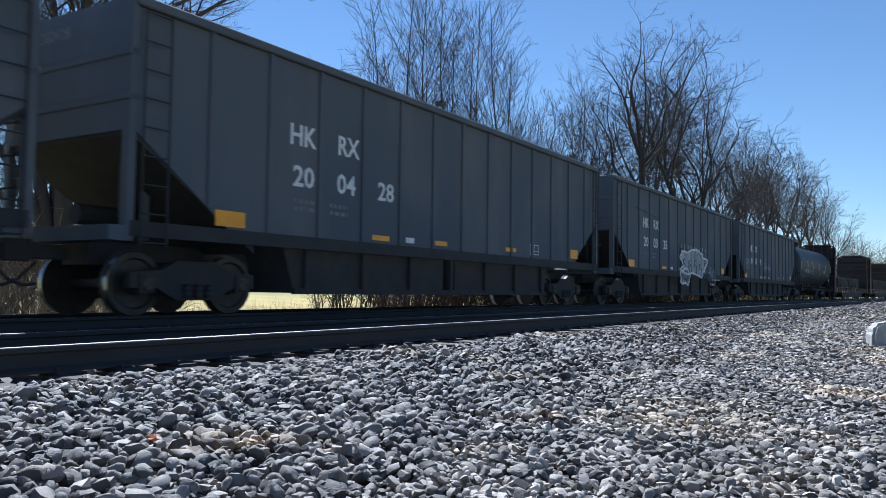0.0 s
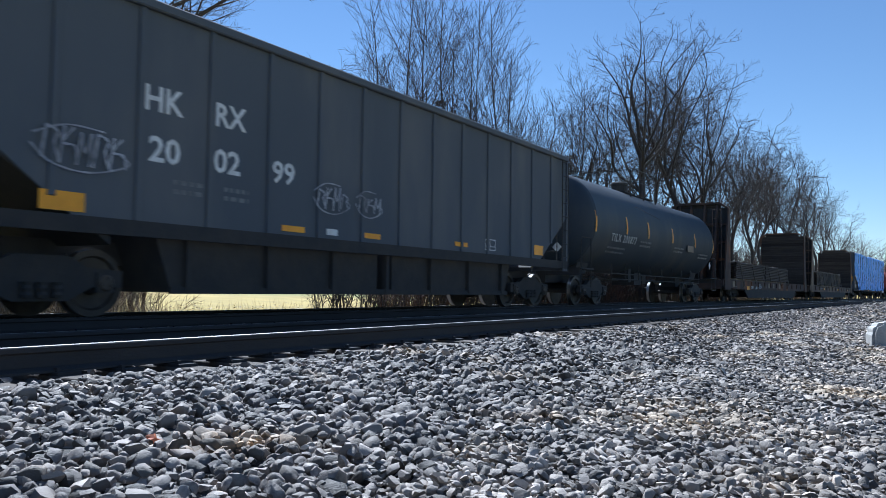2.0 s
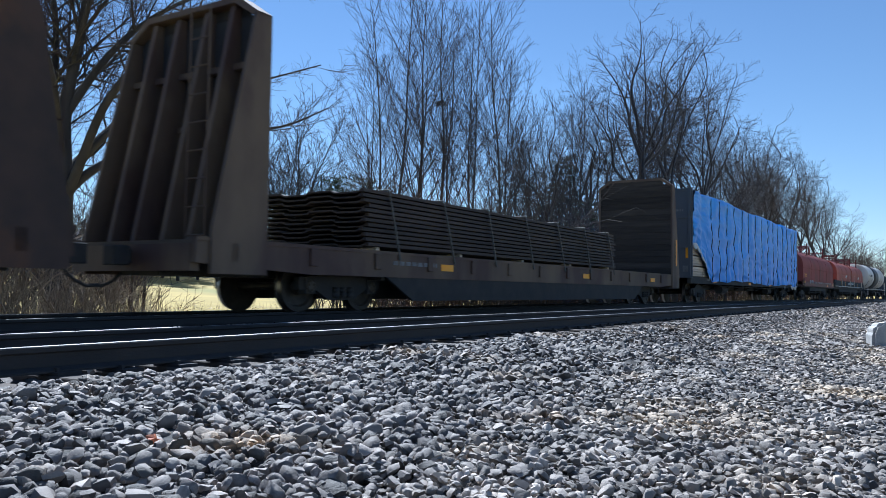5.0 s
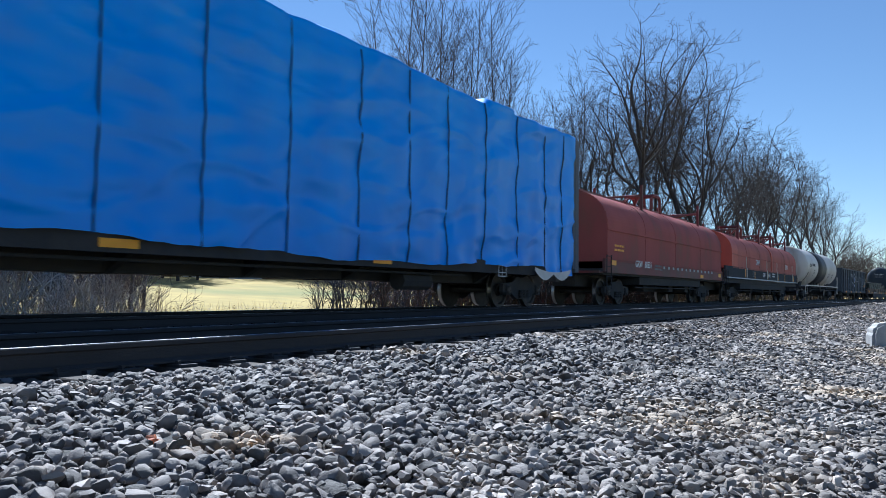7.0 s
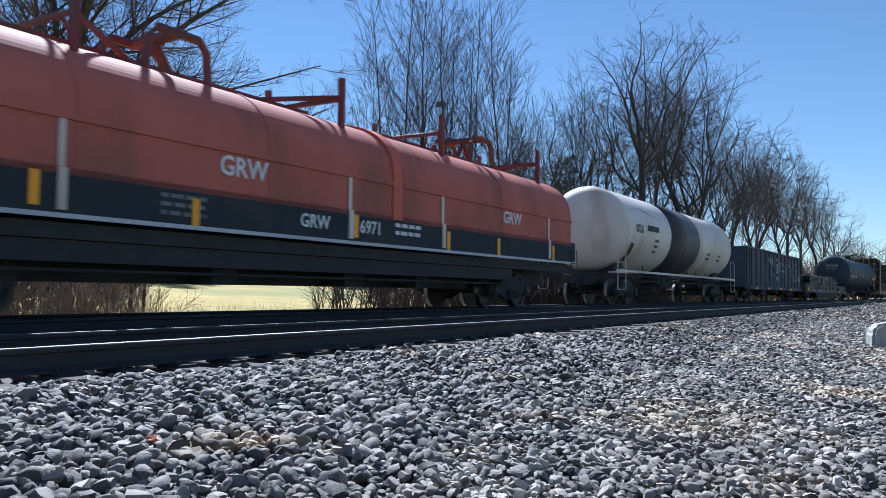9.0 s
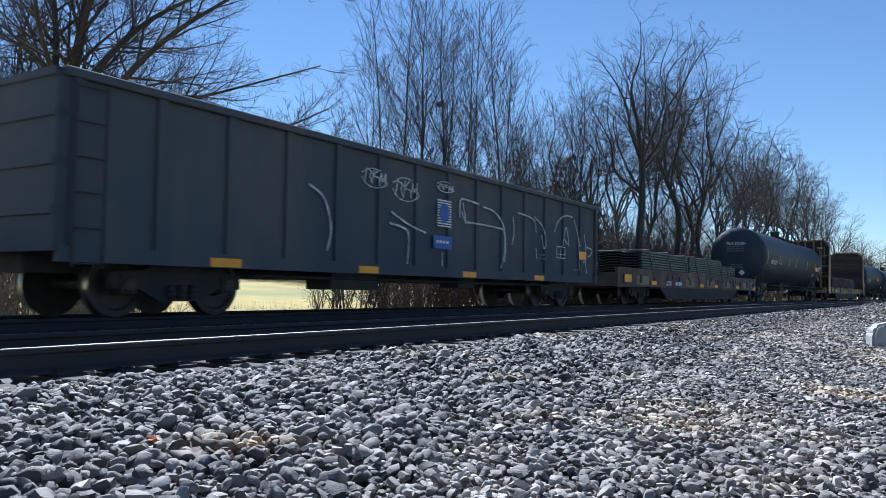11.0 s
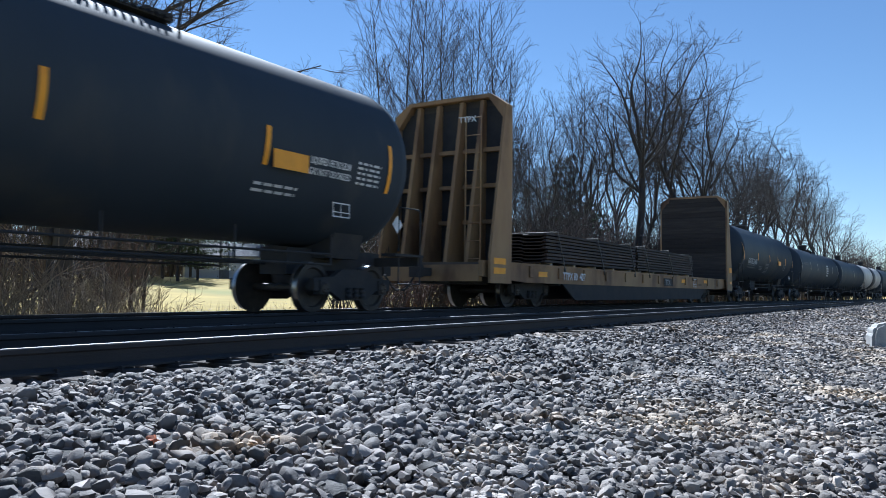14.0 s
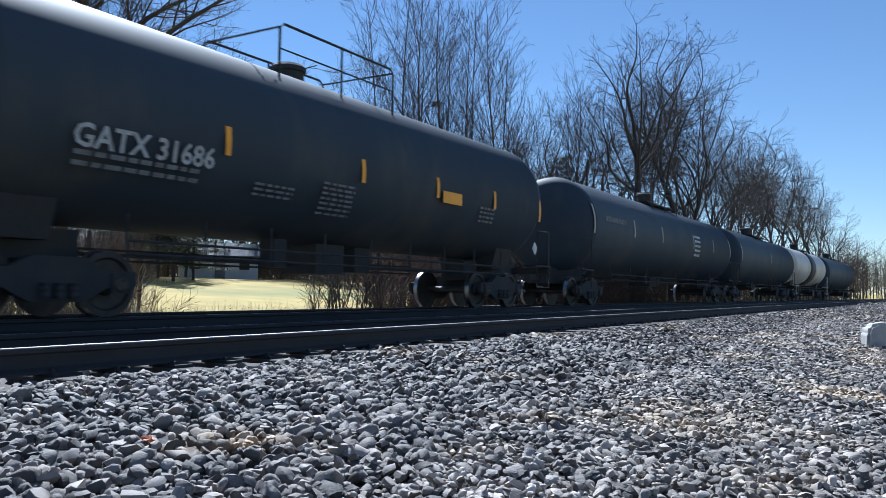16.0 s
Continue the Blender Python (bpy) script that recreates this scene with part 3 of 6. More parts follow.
def bearing(turn, dist):
    """A place at a bearing (degrees from +y towards +x) and distance from the viewpoint."""
    return EYE[0] + dist * math.sin(radians(turn)), EYE[1] + dist * math.cos(radians(turn))


# the large spreading maple across the line: stems, broken stub, long side limbs (across, away, up)
maple = bare_tree(3, [
    ([(0.0, 0, -0.6), (0.05, 0, 2.0), (0.0, 0, 4.4), (-0.08, 0.1, 6.3), (0.22, 0.3, 8.7), (0.4, 0.5, 12.0), (0.2, 0.6, 15.6)], 0.34, 0.03, 0.45),
    ([(-0.20, 0, -0.6), (-0.25, 0.1, 2.0), (-0.28, 0.1, 4.2), (-0.55, 0.3, 6.3), (-0.68, 0.6, 8.7), (-1.3, 1.0, 12.0), (-1.5, 1.2, 15.0)], 0.22, 0.03, 0.42),
    ([(-0.30, -0.1, 2.6), (-0.62, -0.2, 4.3), (-0.85, -0.3, 5.6), (-1.02, -0.4, 6.7)], 0.20, 0.13, 1.0),
    ([(-0.30, 0.0, 2.4), (-0.95, -0.5, 4.1), (-1.9, -1.0, 5.7), (-2.9, -1.4, 7.4), (-4.4, -1.8, 9.6)], 0.17, 0.02, 0.30),
    ([(0.10, 0, 3.7), (0.62, -0.3, 4.7), (1.35, -0.7, 6.1), (2.3, -1.0, 7.2), (3.6, -1.3, 8.2), (5.0, -1.5, 9.0), (6.8, -1.6, 10.2)], 0.16, 0.02, 0.30),
    ([(0.15, 0, 3.9), (0.7, 0.2, 4.5), (1.6, 0.5, 5.1), (2.5, 0.7, 5.5), (3.9, 0.8, 5.8), (6.0, 0.7, 5.95), (7.4, 0.6, 6.5)], 0.15, 0.015, 0.28),
    ([(0.62, -0.3, 4.7), (1.5, -0.2, 5.7), (2.6, 0.2, 6.4), (4.3, 0.5, 6.95), (7.2, 0.6, 7.8)], 0.11, 0.015, 0.22),
    ([(0.0, 0.1, 6.2), (0.9, 0.6, 8.0), (2.0, 1.2, 9.4), (3.8, 1.5, 10.4), (6.6, 1.6, 11.2)], 0.13, 0.015, 0.25),
    ([(0.1, 0.1, 7.6), (0.9, -0.6, 9.4), (1.8, -1.2, 11.2), (2.6, -1.6, 13.4)], 0.10, 0.015, 0.22),
    ([(-0.4, 0.3, 5.2), (-1.3, 1.5, 7.0), (-2.2, 2.6, 8.6), (-3.4, 3.4, 10.8)], 0.13, 0.015, 0.25),
    ([(0.1, 0.2, 4.6), (0.5, 2.0, 6.2), (0.9, 3.8, 7.4), (1.4, 5.4, 9.0)], 0.12, 0.015, 0.25),
    ([(0.0, -0.2, 5.0), (0.5, -1.8, 6.6), (0.7, -3.2, 8.0), (1.2, -4.4, 9.6)], 0.11, 0.015, 0.25)],
    "large spreading leafless maple with several trunks", per_metre=(2.5, 4.2, 5.6), thin=0.0048, share=(0.40, 0.46, 0.55), angle=(0.55, 1.15), rise=(0.05, 0.05, 0.04), wander=(0.10, 0.13, 0.16))
plant(maple, *bearing(32.9, 25), -58.7)
plant(bare_tree(8, upswept_mains(8, 2, 8.6, 0.09, 0.10), "slender leafless tree behind the large maple"), *bearing(37.6, 34), 0)
plant(bare_tree(9, hardwood_mains(9, 12, 0.2, 0.3, 6, 0.36), "leafless tree with two trunks at the field's edge"), *bearing(29.3, 30), 0)
plant(bare_tree(12, hardwood_mains(12, 12.6, 0.24, 0.22, 9, 0.46, 0.3), "rounded leafless tree standing in the field", per_metre=(2.4, 3.2, 3.6), thin=0.0115), *bearing(47.6, 90), 0, 1.46)
plant(bare_tree(13, hardwood_mains(13, 9.5, 0.16, 0.25, 7, 0.42, 0.3), "small rounded leafless tree at the field's edge", per_metre=(2.2, 3.0, 3.0), thin=0.009), *bearing(44.6, 92), 0, 1.4)
# upswept slender trees
SLIM = "slender leafless tree with upswept branches"
slim = [bare_tree(21 + i, upswept_mains(31 + i, st, h, r, fan), SLIM, per_metre=(1.9, 2.4, 3.2), share=(0.33, 0.42, 0.52), angle=(0.50, 0.85), rise=(0.12, 0.08, 0.05), wander=(0.05, 0.08, 0.12), thin=0.0075)
        for i, (h, r, st, fan) in enumerate(((18.2, 0.10, 2, 0.10), (19.0, 0.11, 2, 0.06), (17.8, 0.09, 2, 0.12)))]
plant(slim[0], *bearing(55.0, 43), 0)
plant(slim[1], *bearing(56.9, 45), 40)
plant(slim[2], *bearing(60.4, 46), 10)
for i, (b, d, k, z) in enumerate(((58.7, 47, 1, 1.02), (63.0, 49, 1, 0.98), (64.6, 54, 2, 0.80), (53.6, 47, 2, 0.80), (68.4, 58, 1, 0.86), (66.9, 54, 2, 0.82))):
    replant(slim[k], *bearing(b, d), 70 + 47 * i, z)
# tall broad trees
HARD = "tall leafless hardwood with a dark trunk and rounded crown"
tall = [bare_tree(43 + 2 * i, hardwood_mains(sd, h, r, fk, n, sp, 0.42), HARD, per_metre=(2.0, 2.7, 3.2), share=(0.38, 0.48, 0.55), angle=(0.6, 1.2), rise=(0.06, 0.05, 0.04), wander=(0.14, 0.16, 0.18), thin=0.0072)
        for i, (sd, h, r, fk, n, sp) in enumerate(((52, 18.9, 0.28, 0.50, 8, 0.23), (46, 18.3, 0.23, 0.46, 7, 0.24), (49, 17.6, 0.20, 0.42, 7, 0.24)))]
plant(tall[0], *bearing(72.5, 49), 0, 0.96)
plant(tall[1], *bearing(75.0, 55), 15, 1.02)
plant(tall[2], *bearing(76.9, 61), 30, 1.02)
for i, (b, d, k, z) in enumerate(((66.2, 54, 2, 0.82), (69.6, 57, 1, 0.84), (73.6, 60, 2, 0.94), (75.9, 66, 1, 0.96), (77.8, 72, 2, 0.92), (78.9, 80, 1, 1.02), (79.8, 88, 2, 1.04), (80.8, 96, 1, 1.06), (81.6, 104, 2, 1.08), (82.4, 112, 1, 1.1), (83.1, 120, 2, 1.12), (83.8, 128, 1, 1.06), (84.4, 138, 2, 1.02), (80.3, 112, 2, 1.0), (65.2, 60, 1, 0.70), (85.0, 150, 1, 0.9), (71.0, 52, 2, 0.84), (78.3, 66, 2, 0.72), (74.4, 68, 2, 0.64), (75.7, 72, 1, 0.66), (76.5, 76, 2, 0.68))):
    replant(tall[k], *bearing(b, d), 33 * i + 12, z)
# scrub
bushes = [shrub(61, 4.2, 17, "tangle of leafless reddish brush"), shrub(62, 3.0, 16, "low thicket of bare brown stems", TWIG), shrub(63, 5.5, 16, "tall leafless brush with fine stems", TWIG)]
rb = random.Random(5)
plant(bushes[0], *bearing(60, 40)), plant(bushes[1], *bearing(52.5, 21)), plant(bushes[2], *bearing(66, 44))
for i in range(105):
    b = 54 + 31.0 * (i + rb.random()) / 105
    near = (13.4 - 0.5) / max(0.06, math.cos(radians(b))) if b < 82 else 120
    d = min(near * rb.uniform(1.05, 1.6), 150)
    x, y = bearing(b, d)
    if off_line(x, y) > 8.4:
        replant(bushes[rb.randint(0, 2)], x, y, rb.uniform(0, 360), rb.uniform(0.7, 1.45))
for i in range(70):                                   # the tall thicket among the hardwoods
    b = 62.5 + 22.5 * (i + rb.random()) / 70
    d = min(150, 44 + max(0, b - 68) ** 1.55 * 1.15 + rb.uniform(-3, 12))
    x, y = bearing(b, d)
    if off_line(x, y) > 8.4:
        replant(bushes[rb.choice((0, 2, 2))], x, y, rb.uniform(0, 360), rb.uniform(0.9, 1.45) * (0.8 if b < 66 else 1.0))
for i in range(16):                                   # brush between the tall trunks
    x, y = bearing(72 + 6.8 * (i + rb.random()) / 16, rb.uniform(56, 82))
    if off_line(x, y) > 8.4:
        replant(bushes[rb.choice((0, 2))], x, y, rb.uniform(0, 360), rb.uniform(1.2, 1.7))
for i in range(14):                                   # grey scrub round the maple's foot
    x, y = bearing(27.5 + 10.5 * (i + rb.random()) / 14, rb.uniform(27, 46))
    replant(bushes[rb.choice((1, 2, 2))], x, y, rb.uniform(0, 360), rb.uniform(0.9, 1.3))
bushes.append(plant(shrub(64, 2.8, 15, "pale dry weeds and bare stems on the bank", STRAW), *bearing(31, 17)))
for i in range(8):
    x, y = bearing(28.5 + 9 * (i + rb.random()) / 8, rb.uniform(15.6, 19))
    replant(bushes[3], x, y, rb.uniform(0, 360), rb.uniform(0.35, 0.6))
for b, d, k, z in ((31.5, 20, 1, 0.6), (34, 22, 0, 0.5), (36.5, 24, 1, 0.65), (50.3, 21, 1, 0.45), (51.5, 20.5, 1, 0.55), (54, 22, 0, 0.5), (55.4, 23, 1, 0.6), (57, 24, 0, 0.55), (29.5, 18, 1, 0.5), (31, 18.6, 0, 0.4), (32.6, 18.3, 1, 0.55), (35, 19.5, 1, 0.5), (37.6, 19.8, 0, 0.45), (28, 17.6, 0, 0.45), (34, 21, 2, 0.35), (38.6, 22.5, 1, 0.6), (33, 30, 2, 0.7), (37, 34, 0, 0.9), (30, 26, 0, 0.8)):
    x, y = bearing(b, d)
    replant(bushes[3 if k == 1 and b < 43 else k], x, y, b * 50, z)
for i in range(12):                                   # brush behind the maple
    x, y = bearing(28.5 + 9 * (i + rb.random()) / 12, rb.uniform(36, 58))
    replant(bushes[rb.choice((0, 2))], x, y, rb.uniform(0, 360), rb.uniform(0.9, 1.4))
# conifers
pines = [pine(81, 12.5), pine(82, 11.0)]
plant(pines[0], *bearing(38.6, 78)), plant(pines[1], *bearing(51.0, 80))
for b, d, k, z in ((39.8, 84, 1, 1.05), (41.0, 80, 0, 0.92), (52.2, 84, 0, 0.95), (53.3, 80, 1, 1.0), (50.0, 88, 0, 0.95), (67.6, 60, 0, 0.92), (69.2, 56, 1, 0.72), (66.6, 66, 1, 0.9), (36.5, 90, 0, 1.0), (38.0, 66, 0, 0.9), (39.2, 70, 1, 1.0), (40.2, 64, 1, 0.85), (37.2, 72, 0, 0.95), (41.5, 70, 1, 0.8)):
    replant(pines[k], *bearing(b, d), d * 7, z)


def far_woods():
    """The low line of woods along the horizon: many small clumps of twigs."""
    w = Wood(99)
    for i in range(900):
        b = 10 + 95 * w.rnd.random()
        x, y = bearing(b, w.rnd.uniform(210, 330))
        if abs(off_line(x, y) - 2) < 14:
            continue
        h = w.rnd.uniform(6, 15)
        base = Vector((x, y, -1.0))
        pts = w.path(base, Vector((0, 0, 1)), h, 3, 0.06, 0.1)
        w.limb(pts, 0.16, 0.03, 3)
        for k in range(16):
            p = base + Vector((0, 0, h * w.rnd.uniform(0.15, 0.95)))
            d = Vector((w.rnd.gauss(0, 1), w.rnd.gauss(0, 1), w.rnd.uniform(0.3, 1.4)))
            w.limb(w.path(p, d, h * w.rnd.uniform(0.15, 0.4), 1, 0.15, 0.1), 0.05, 0.02, 3)
    for i in range(560):                              # the nearer wood edge behind the field
        b = w.rnd.uniform(24, 66)
        x, y = bearing(b, w.rnd.uniform(84, 125))
        h = w.rnd.uniform(4, 9)
        base = Vector((x, y, ground_z(x, y) - 0.2))
        for k in range(24):
            p = base + Vector((w.rnd.gauss(0, 1.3), w.rnd.gauss(0, 1.3), h * w.rnd.uniform(0, 0.6)))
            d = Vector((w.rnd.gauss(0, 0.5), w.rnd.gauss(0, 0.5), 1))
            w.limb(w.path(p, d, h * w.rnd.uniform(0.2, 0.5), 1, 0.15, 0.1), 0.05, 0.02, 3)
    for i in range(150):                              # tall woods where the line bends away
        x, y = bearing(w.rnd.uniform(85.2, 92), w.rnd.uniform(190, 300))
        if off_line(x, y) < 13:
            continue
        h = w.rnd.uniform(8, 15)
        base = Vector((x, y, -1.0))
        w.limb(w.path(base, Vector((0, 0, 1)), h, 3, 0.06, 0.1), 0.14, 0.03, 3)
        for k in range(40):
            p = base + Vector((0, 0, h * w.rnd.uniform(0.2, 0.9)))
            d = Vector((w.rnd.gauss(0, 1), w.rnd.gauss(0, 1), w.rnd.uniform(0.3, 1.4)))
            w.limb(w.path(p, d, h * w.rnd.uniform(0.15, 0.4), 1, 0.15, 0.1), 0.04, 0.015, 3)
    for i in range(680):                              # the wood behind the hardwoods
        b = w.rnd.uniform(61, 85.5)
        x, y = bearing(b, (62 + max(0, b - 66) ** 1.5 * 1.1) * w.rnd.uniform(0.95, 1.5))
        if off_line(x, y) < 12:
            continue
        h = w.rnd.uniform(5, 12)
        base = Vector((x, y, ground_z(x, y) - 0.2))
        for k in range(22):
            p = base + Vector((w.rnd.gauss(0, 1.2), w.rnd.gauss(0, 1.2), h * w.rnd.uniform(0, 0.7) ** 1.3))
            d = Vector((w.rnd.gauss(0, 0.5), w.rnd.gauss(0, 0.5), 1))
            w.limb(w.path(p, d, h * w.rnd.uniform(0.15, 0.4), 1, 0.15, 0.1), 0.04, 0.015, 3)
    return tagged(new("far_woods", w.mesh("far_woods", FARWOOD)), "distant line of bare brown woods", "woods", kind="stuff")


far_woods()


def leaf_litter():
    """Dry leaves and bent grass on the bank across the line."""
    rnd, v, f = random.Random(17), [], []
    for i in range(9000):
        b = rnd.uniform(28, 80)
        far = 15.6 / max(0.16, math.cos(radians(b)))
        x, y = bearing(b, far * rnd.uniform(0.96, 1.7))
        if off_line(x, y) < 7.8:
            continue
        p = Vector((x, y, ground_z(x, y) + rnd.uniform(0.0, 0.45) ** 2))
        if rnd.random() < 0.45:
            d, u = Vector((rnd.gauss(0, 0.25), rnd.gauss(0, 0.25), 1)) * rnd.uniform(0.15, 0.55), Vector((0.012, 0.006, 0))
            q = [p - u, p + u, p + d]
        else:
            a = rnd.uniform(0, 6.28)
            u, w = Vector((math.cos(a), math.sin(a), rnd.uniform(-0.6, 0.6))) * 0.05, Vector((-math.sin(a), math.cos(a), rnd.uniform(-0.6, 0.6))) * 0.035
            q = [p - u, p + w, p + u, p - w]
        n = len(v)
        v += [tuple(c) for c in q]
        f.append(tuple(range(n, n + len(q))))
    me = bpy.data.meshes.new("leaf_litter")
    me.from_pydata(v, [], f)
    me.materials.append(LEAF)
    return tagged(new("leaf_litter", me), "dry pale leaves and dead grass on the bank", "leaf litter", kind="stuff")


leaf_litter()


def bird_nest():
    w = Wood(77)
    for k in range(60):
        a = w.rnd.uniform(0, math.tau)
        p = Vector((0.22 * math.cos(a), 0.22 * math.sin(a), w.rnd.uniform(-0.15, 0.12)))
        w.limb([p, p + Vector((-math.sin(a), math.cos(a), w.rnd.uniform(-0.3, 0.3))) * 0.35], 0.02, 0.012, 3)
    ob = new("bird_nest", w.mesh("bird_nest", BARK))
    x, y = bearing(58.4, 46)
    ob.matrix_basis = pose(x, y, 11.4)
    return tagged(ob, "dark bird nest of sticks high in a bare tree", "bird nest")


bird_nest()
# ---- the freight train: shared gear ----
SHARED, CARS, WHEELSETS = {}, [], []
NEAR = -1.50                                     # a car's side that faces the viewer


def shared_part(name, build, material, parent, m=None, smooth=False, label=""):
    """A part whose mesh is made once and shared by all cars."""
    if name not in SHARED:
        ob = mesh_ob(name, build(), material, smooth=smooth)
        SHARED[name] = ob.data
    else:
        ob = new(name, SHARED[name])
    ob.name = name
    ob.parent = parent
    ob.matrix_basis = m or Matrix()
    if label:
        ob["label"] = label
    return ob


def build_truck():
    bm = bmesh.new()
    out = [(-1.16, 0.40), (-1.16, 0.62), (-0.62, 0.66), (-0.36, 0.80), (0.36, 0.80), (0.62, 0.66), (1.16, 0.62), (1.16, 0.40), (0.72, 0.40), (0.36, 0.22), (-0.36, 0.22), (-0.72, 0.40)]
    for y in (-1.06, 0.94):
        prism(bm, out, y, y + 0.12, axis="y")
        for x in (-0.89, 0.89):
            box(bm, x - 0.13, x + 0.13, y - 0.03, y + 0.15, 0.33, 0.60)
    box(bm, -0.22, 0.22, -1.0, 1.0, 0.45, 0.78)
    for x in (-0.20, 0.0, 0.20):                  # springs
        for y in (-1.10, 1.10):
            lathe(bm, [(0.26, 0.055), (0.30, 0.07), (0.34, 0.055), (0.38, 0.07), (0.42, 0.055), (0.46, 0.07)], 8, "z", (x, y, 0))
    return bm


def build_wheelset():
    bm = bmesh.new()
    tube(bm, [(0, -1.02, 0), (0, 1.02, 0)], 0.075, 10)
    for sgn in (-1, 1):
        prof = [(0.66, 0.10), (0.67, 0.33), (0.672, 0.486), (0.69, 0.488), (0.702, 0.462), (0.81, 0.455), (0.815, 0.37), (0.775, 0.34), (0.76, 0.16), (0.83, 0.13), (0.83, 0.08)]
        lathe(bm, [(sgn * a, r) for a, r in prof], 30, "y")
        lathe(bm, [(sgn * 0.98, 0.115), (sgn * 1.10, 0.115), (sgn * 1.12, 0.09), (sgn * 1.12, 0.0)], 12, "y")
        for k in range(3):
            a = k * math.tau / 3
            box(bm, math.cos(a) * 0.06 - 0.015, math.cos(a) * 0.06 + 0.015, sgn * 1.125 - 0.012, sgn * 1.125 + 0.012, math.sin(a) * 0.06 - 0.015, math.sin(a) * 0.06 + 0.015)
    for f in bm.faces:
        c = f.calc_center_median()
        if 0.70 < abs(c.y) < 0.812 and math.hypot(c.x, c.z) > 0.44:
            f.material_index = 1
    return bm


def truck(car, x):
    fr = shared_part("truck", build_truck, UNDER, car, pose(x, 0, 0), label="grimy cast steel truck frame")
    for dx in (-0.89, 0.89):
        ws = shared_part("wheelset", build_wheelset, (WHEEL, TREAD), fr, pose(dx, 0, 0.457))
        WHEELSETS.append((ws, dx))
    return fr


def build_coupler():
    bm = boxes((-0.05, 0.55, -0.09, 0.09, 0.78, 0.98), (0.50, 0.78, -0.14, 0.12, 0.74, 1.04), bevel=0.015)
    tube(bm, [(0.1, -0.45, 0.75), (0.35, -0.48, 0.50), (0.6, -0.40, 0.42), (0.85, -0.30, 0.44)], 0.025, 6)
    return bm


def couplers(car, half):
    shared_part("coupler", build_coupler, UNDER, car, pose(half, 0, 0))
    shared_part("coupler", build_coupler, UNDER, car, pose(-half, 0, 0, 0, 0, 180))


def car_base(name, s0, label, half, truck_at, category="railway car"):
    car = tagged(new(name), label, category, "cars of the freight train")
    couplers(car, half)
    truck(car, -truck_at), truck(car, truck_at)
    CARS.append((car, s0))
    return car


def ladder(name, car, x, y, z0, z1, w=0.42, material=UNDER, across=False, rungs=None):
    bm = bmesh.new()
    n = rungs or int((z1 - z0) / 0.38) + 1
    d = (lambda a: (x, y + a)) if across else (lambda a: (x + a, y))
    for a in (-w / 2, w / 2):
        tube(bm, [(*d(a), z0 - 0.05), (*d(a), z1 + 0.05)], 0.016, 5)
    for i in range(n):
        z = z0 + (z1 - z0) * i / max(1, n - 1)
        tube(bm, [(*d(-w / 2), z), (*d(w / 2), z)], 0.013, 5)
    return part(name, bm, material, car)


def reflectors(car, spots, y=NEAR - 0.012, w=0.5, h=0.13, upright=False):
    for x, z in spots:
        ww, hh = (h, w) if upright else (w, h)
        part("reflector", boxes((x - ww / 2, x + ww / 2, y - 0.004, y, z - hh / 2, z + hh / 2)), YELLOW, car, "yellow reflector strip")


def frame_mark(car, x, z, w, h, y=NEAR - 0.006):
    """A thin white painted rectangle with a cross line, with print that nobody can read."""
    t = 0.022
    bm = boxes((x, x + w, y - 0.003, y, z, z + t), (x, x + w, y - 0.003, y, z + h - t, z + h), (x, x + t, y - 0.003, y, z, z + h), (x + w - t, x + w, y - 0.003, y, z, z + h),
               (x + w * 0.45, x + w * 0.45 + t * 0.7, y - 0.003, y, z + t, z + h - t), (x + t, x + w - t, y - 0.003, y, z + h * 0.32, z + h * 0.32 + t * 0.7))
    part("stencil_frame", bm, LETTER, car)


def stroke(bm, pts, w, y, steps=8):
    """A painted line of that width on the near side, along a smooth curve through (x, z) points."""
    fine = []
    for i in range(len(pts) - 1):
        p0, p1, p2, p3 = (Vector(pts[max(0, min(len(pts) - 1, i + k))]) for k in (-1, 0, 1, 2))
        for k in range(steps):
            t = k / steps
            fine.append(0.5 * (2 * p1 + (p2 - p0) * t + (2 * p0 - 5 * p1 + 4 * p2 - p3) * t * t + (3 * p1 - p0 - 3 * p2 + p3) * t ** 3))
    fine.append(Vector(pts[-1]))
    last = None
    for i, p in enumerate(fine):
        d = fine[min(i + 1, len(fine) - 1)] - fine[max(i - 1, 0)]
        nrm = Vector((-d.y, d.x)).normalized() * w / 2 * (0.8 + 0.2 * math.sin(i * 1.3))
        pair = [bm.verts.new((p.x + nrm.x, y, p.y + nrm.y)), bm.verts.new((p.x - nrm.x, y, p.y - nrm.y))]
        if last:
            bm.faces.new((last[0], last[1], pair[1], pair[0]))
        last = pair


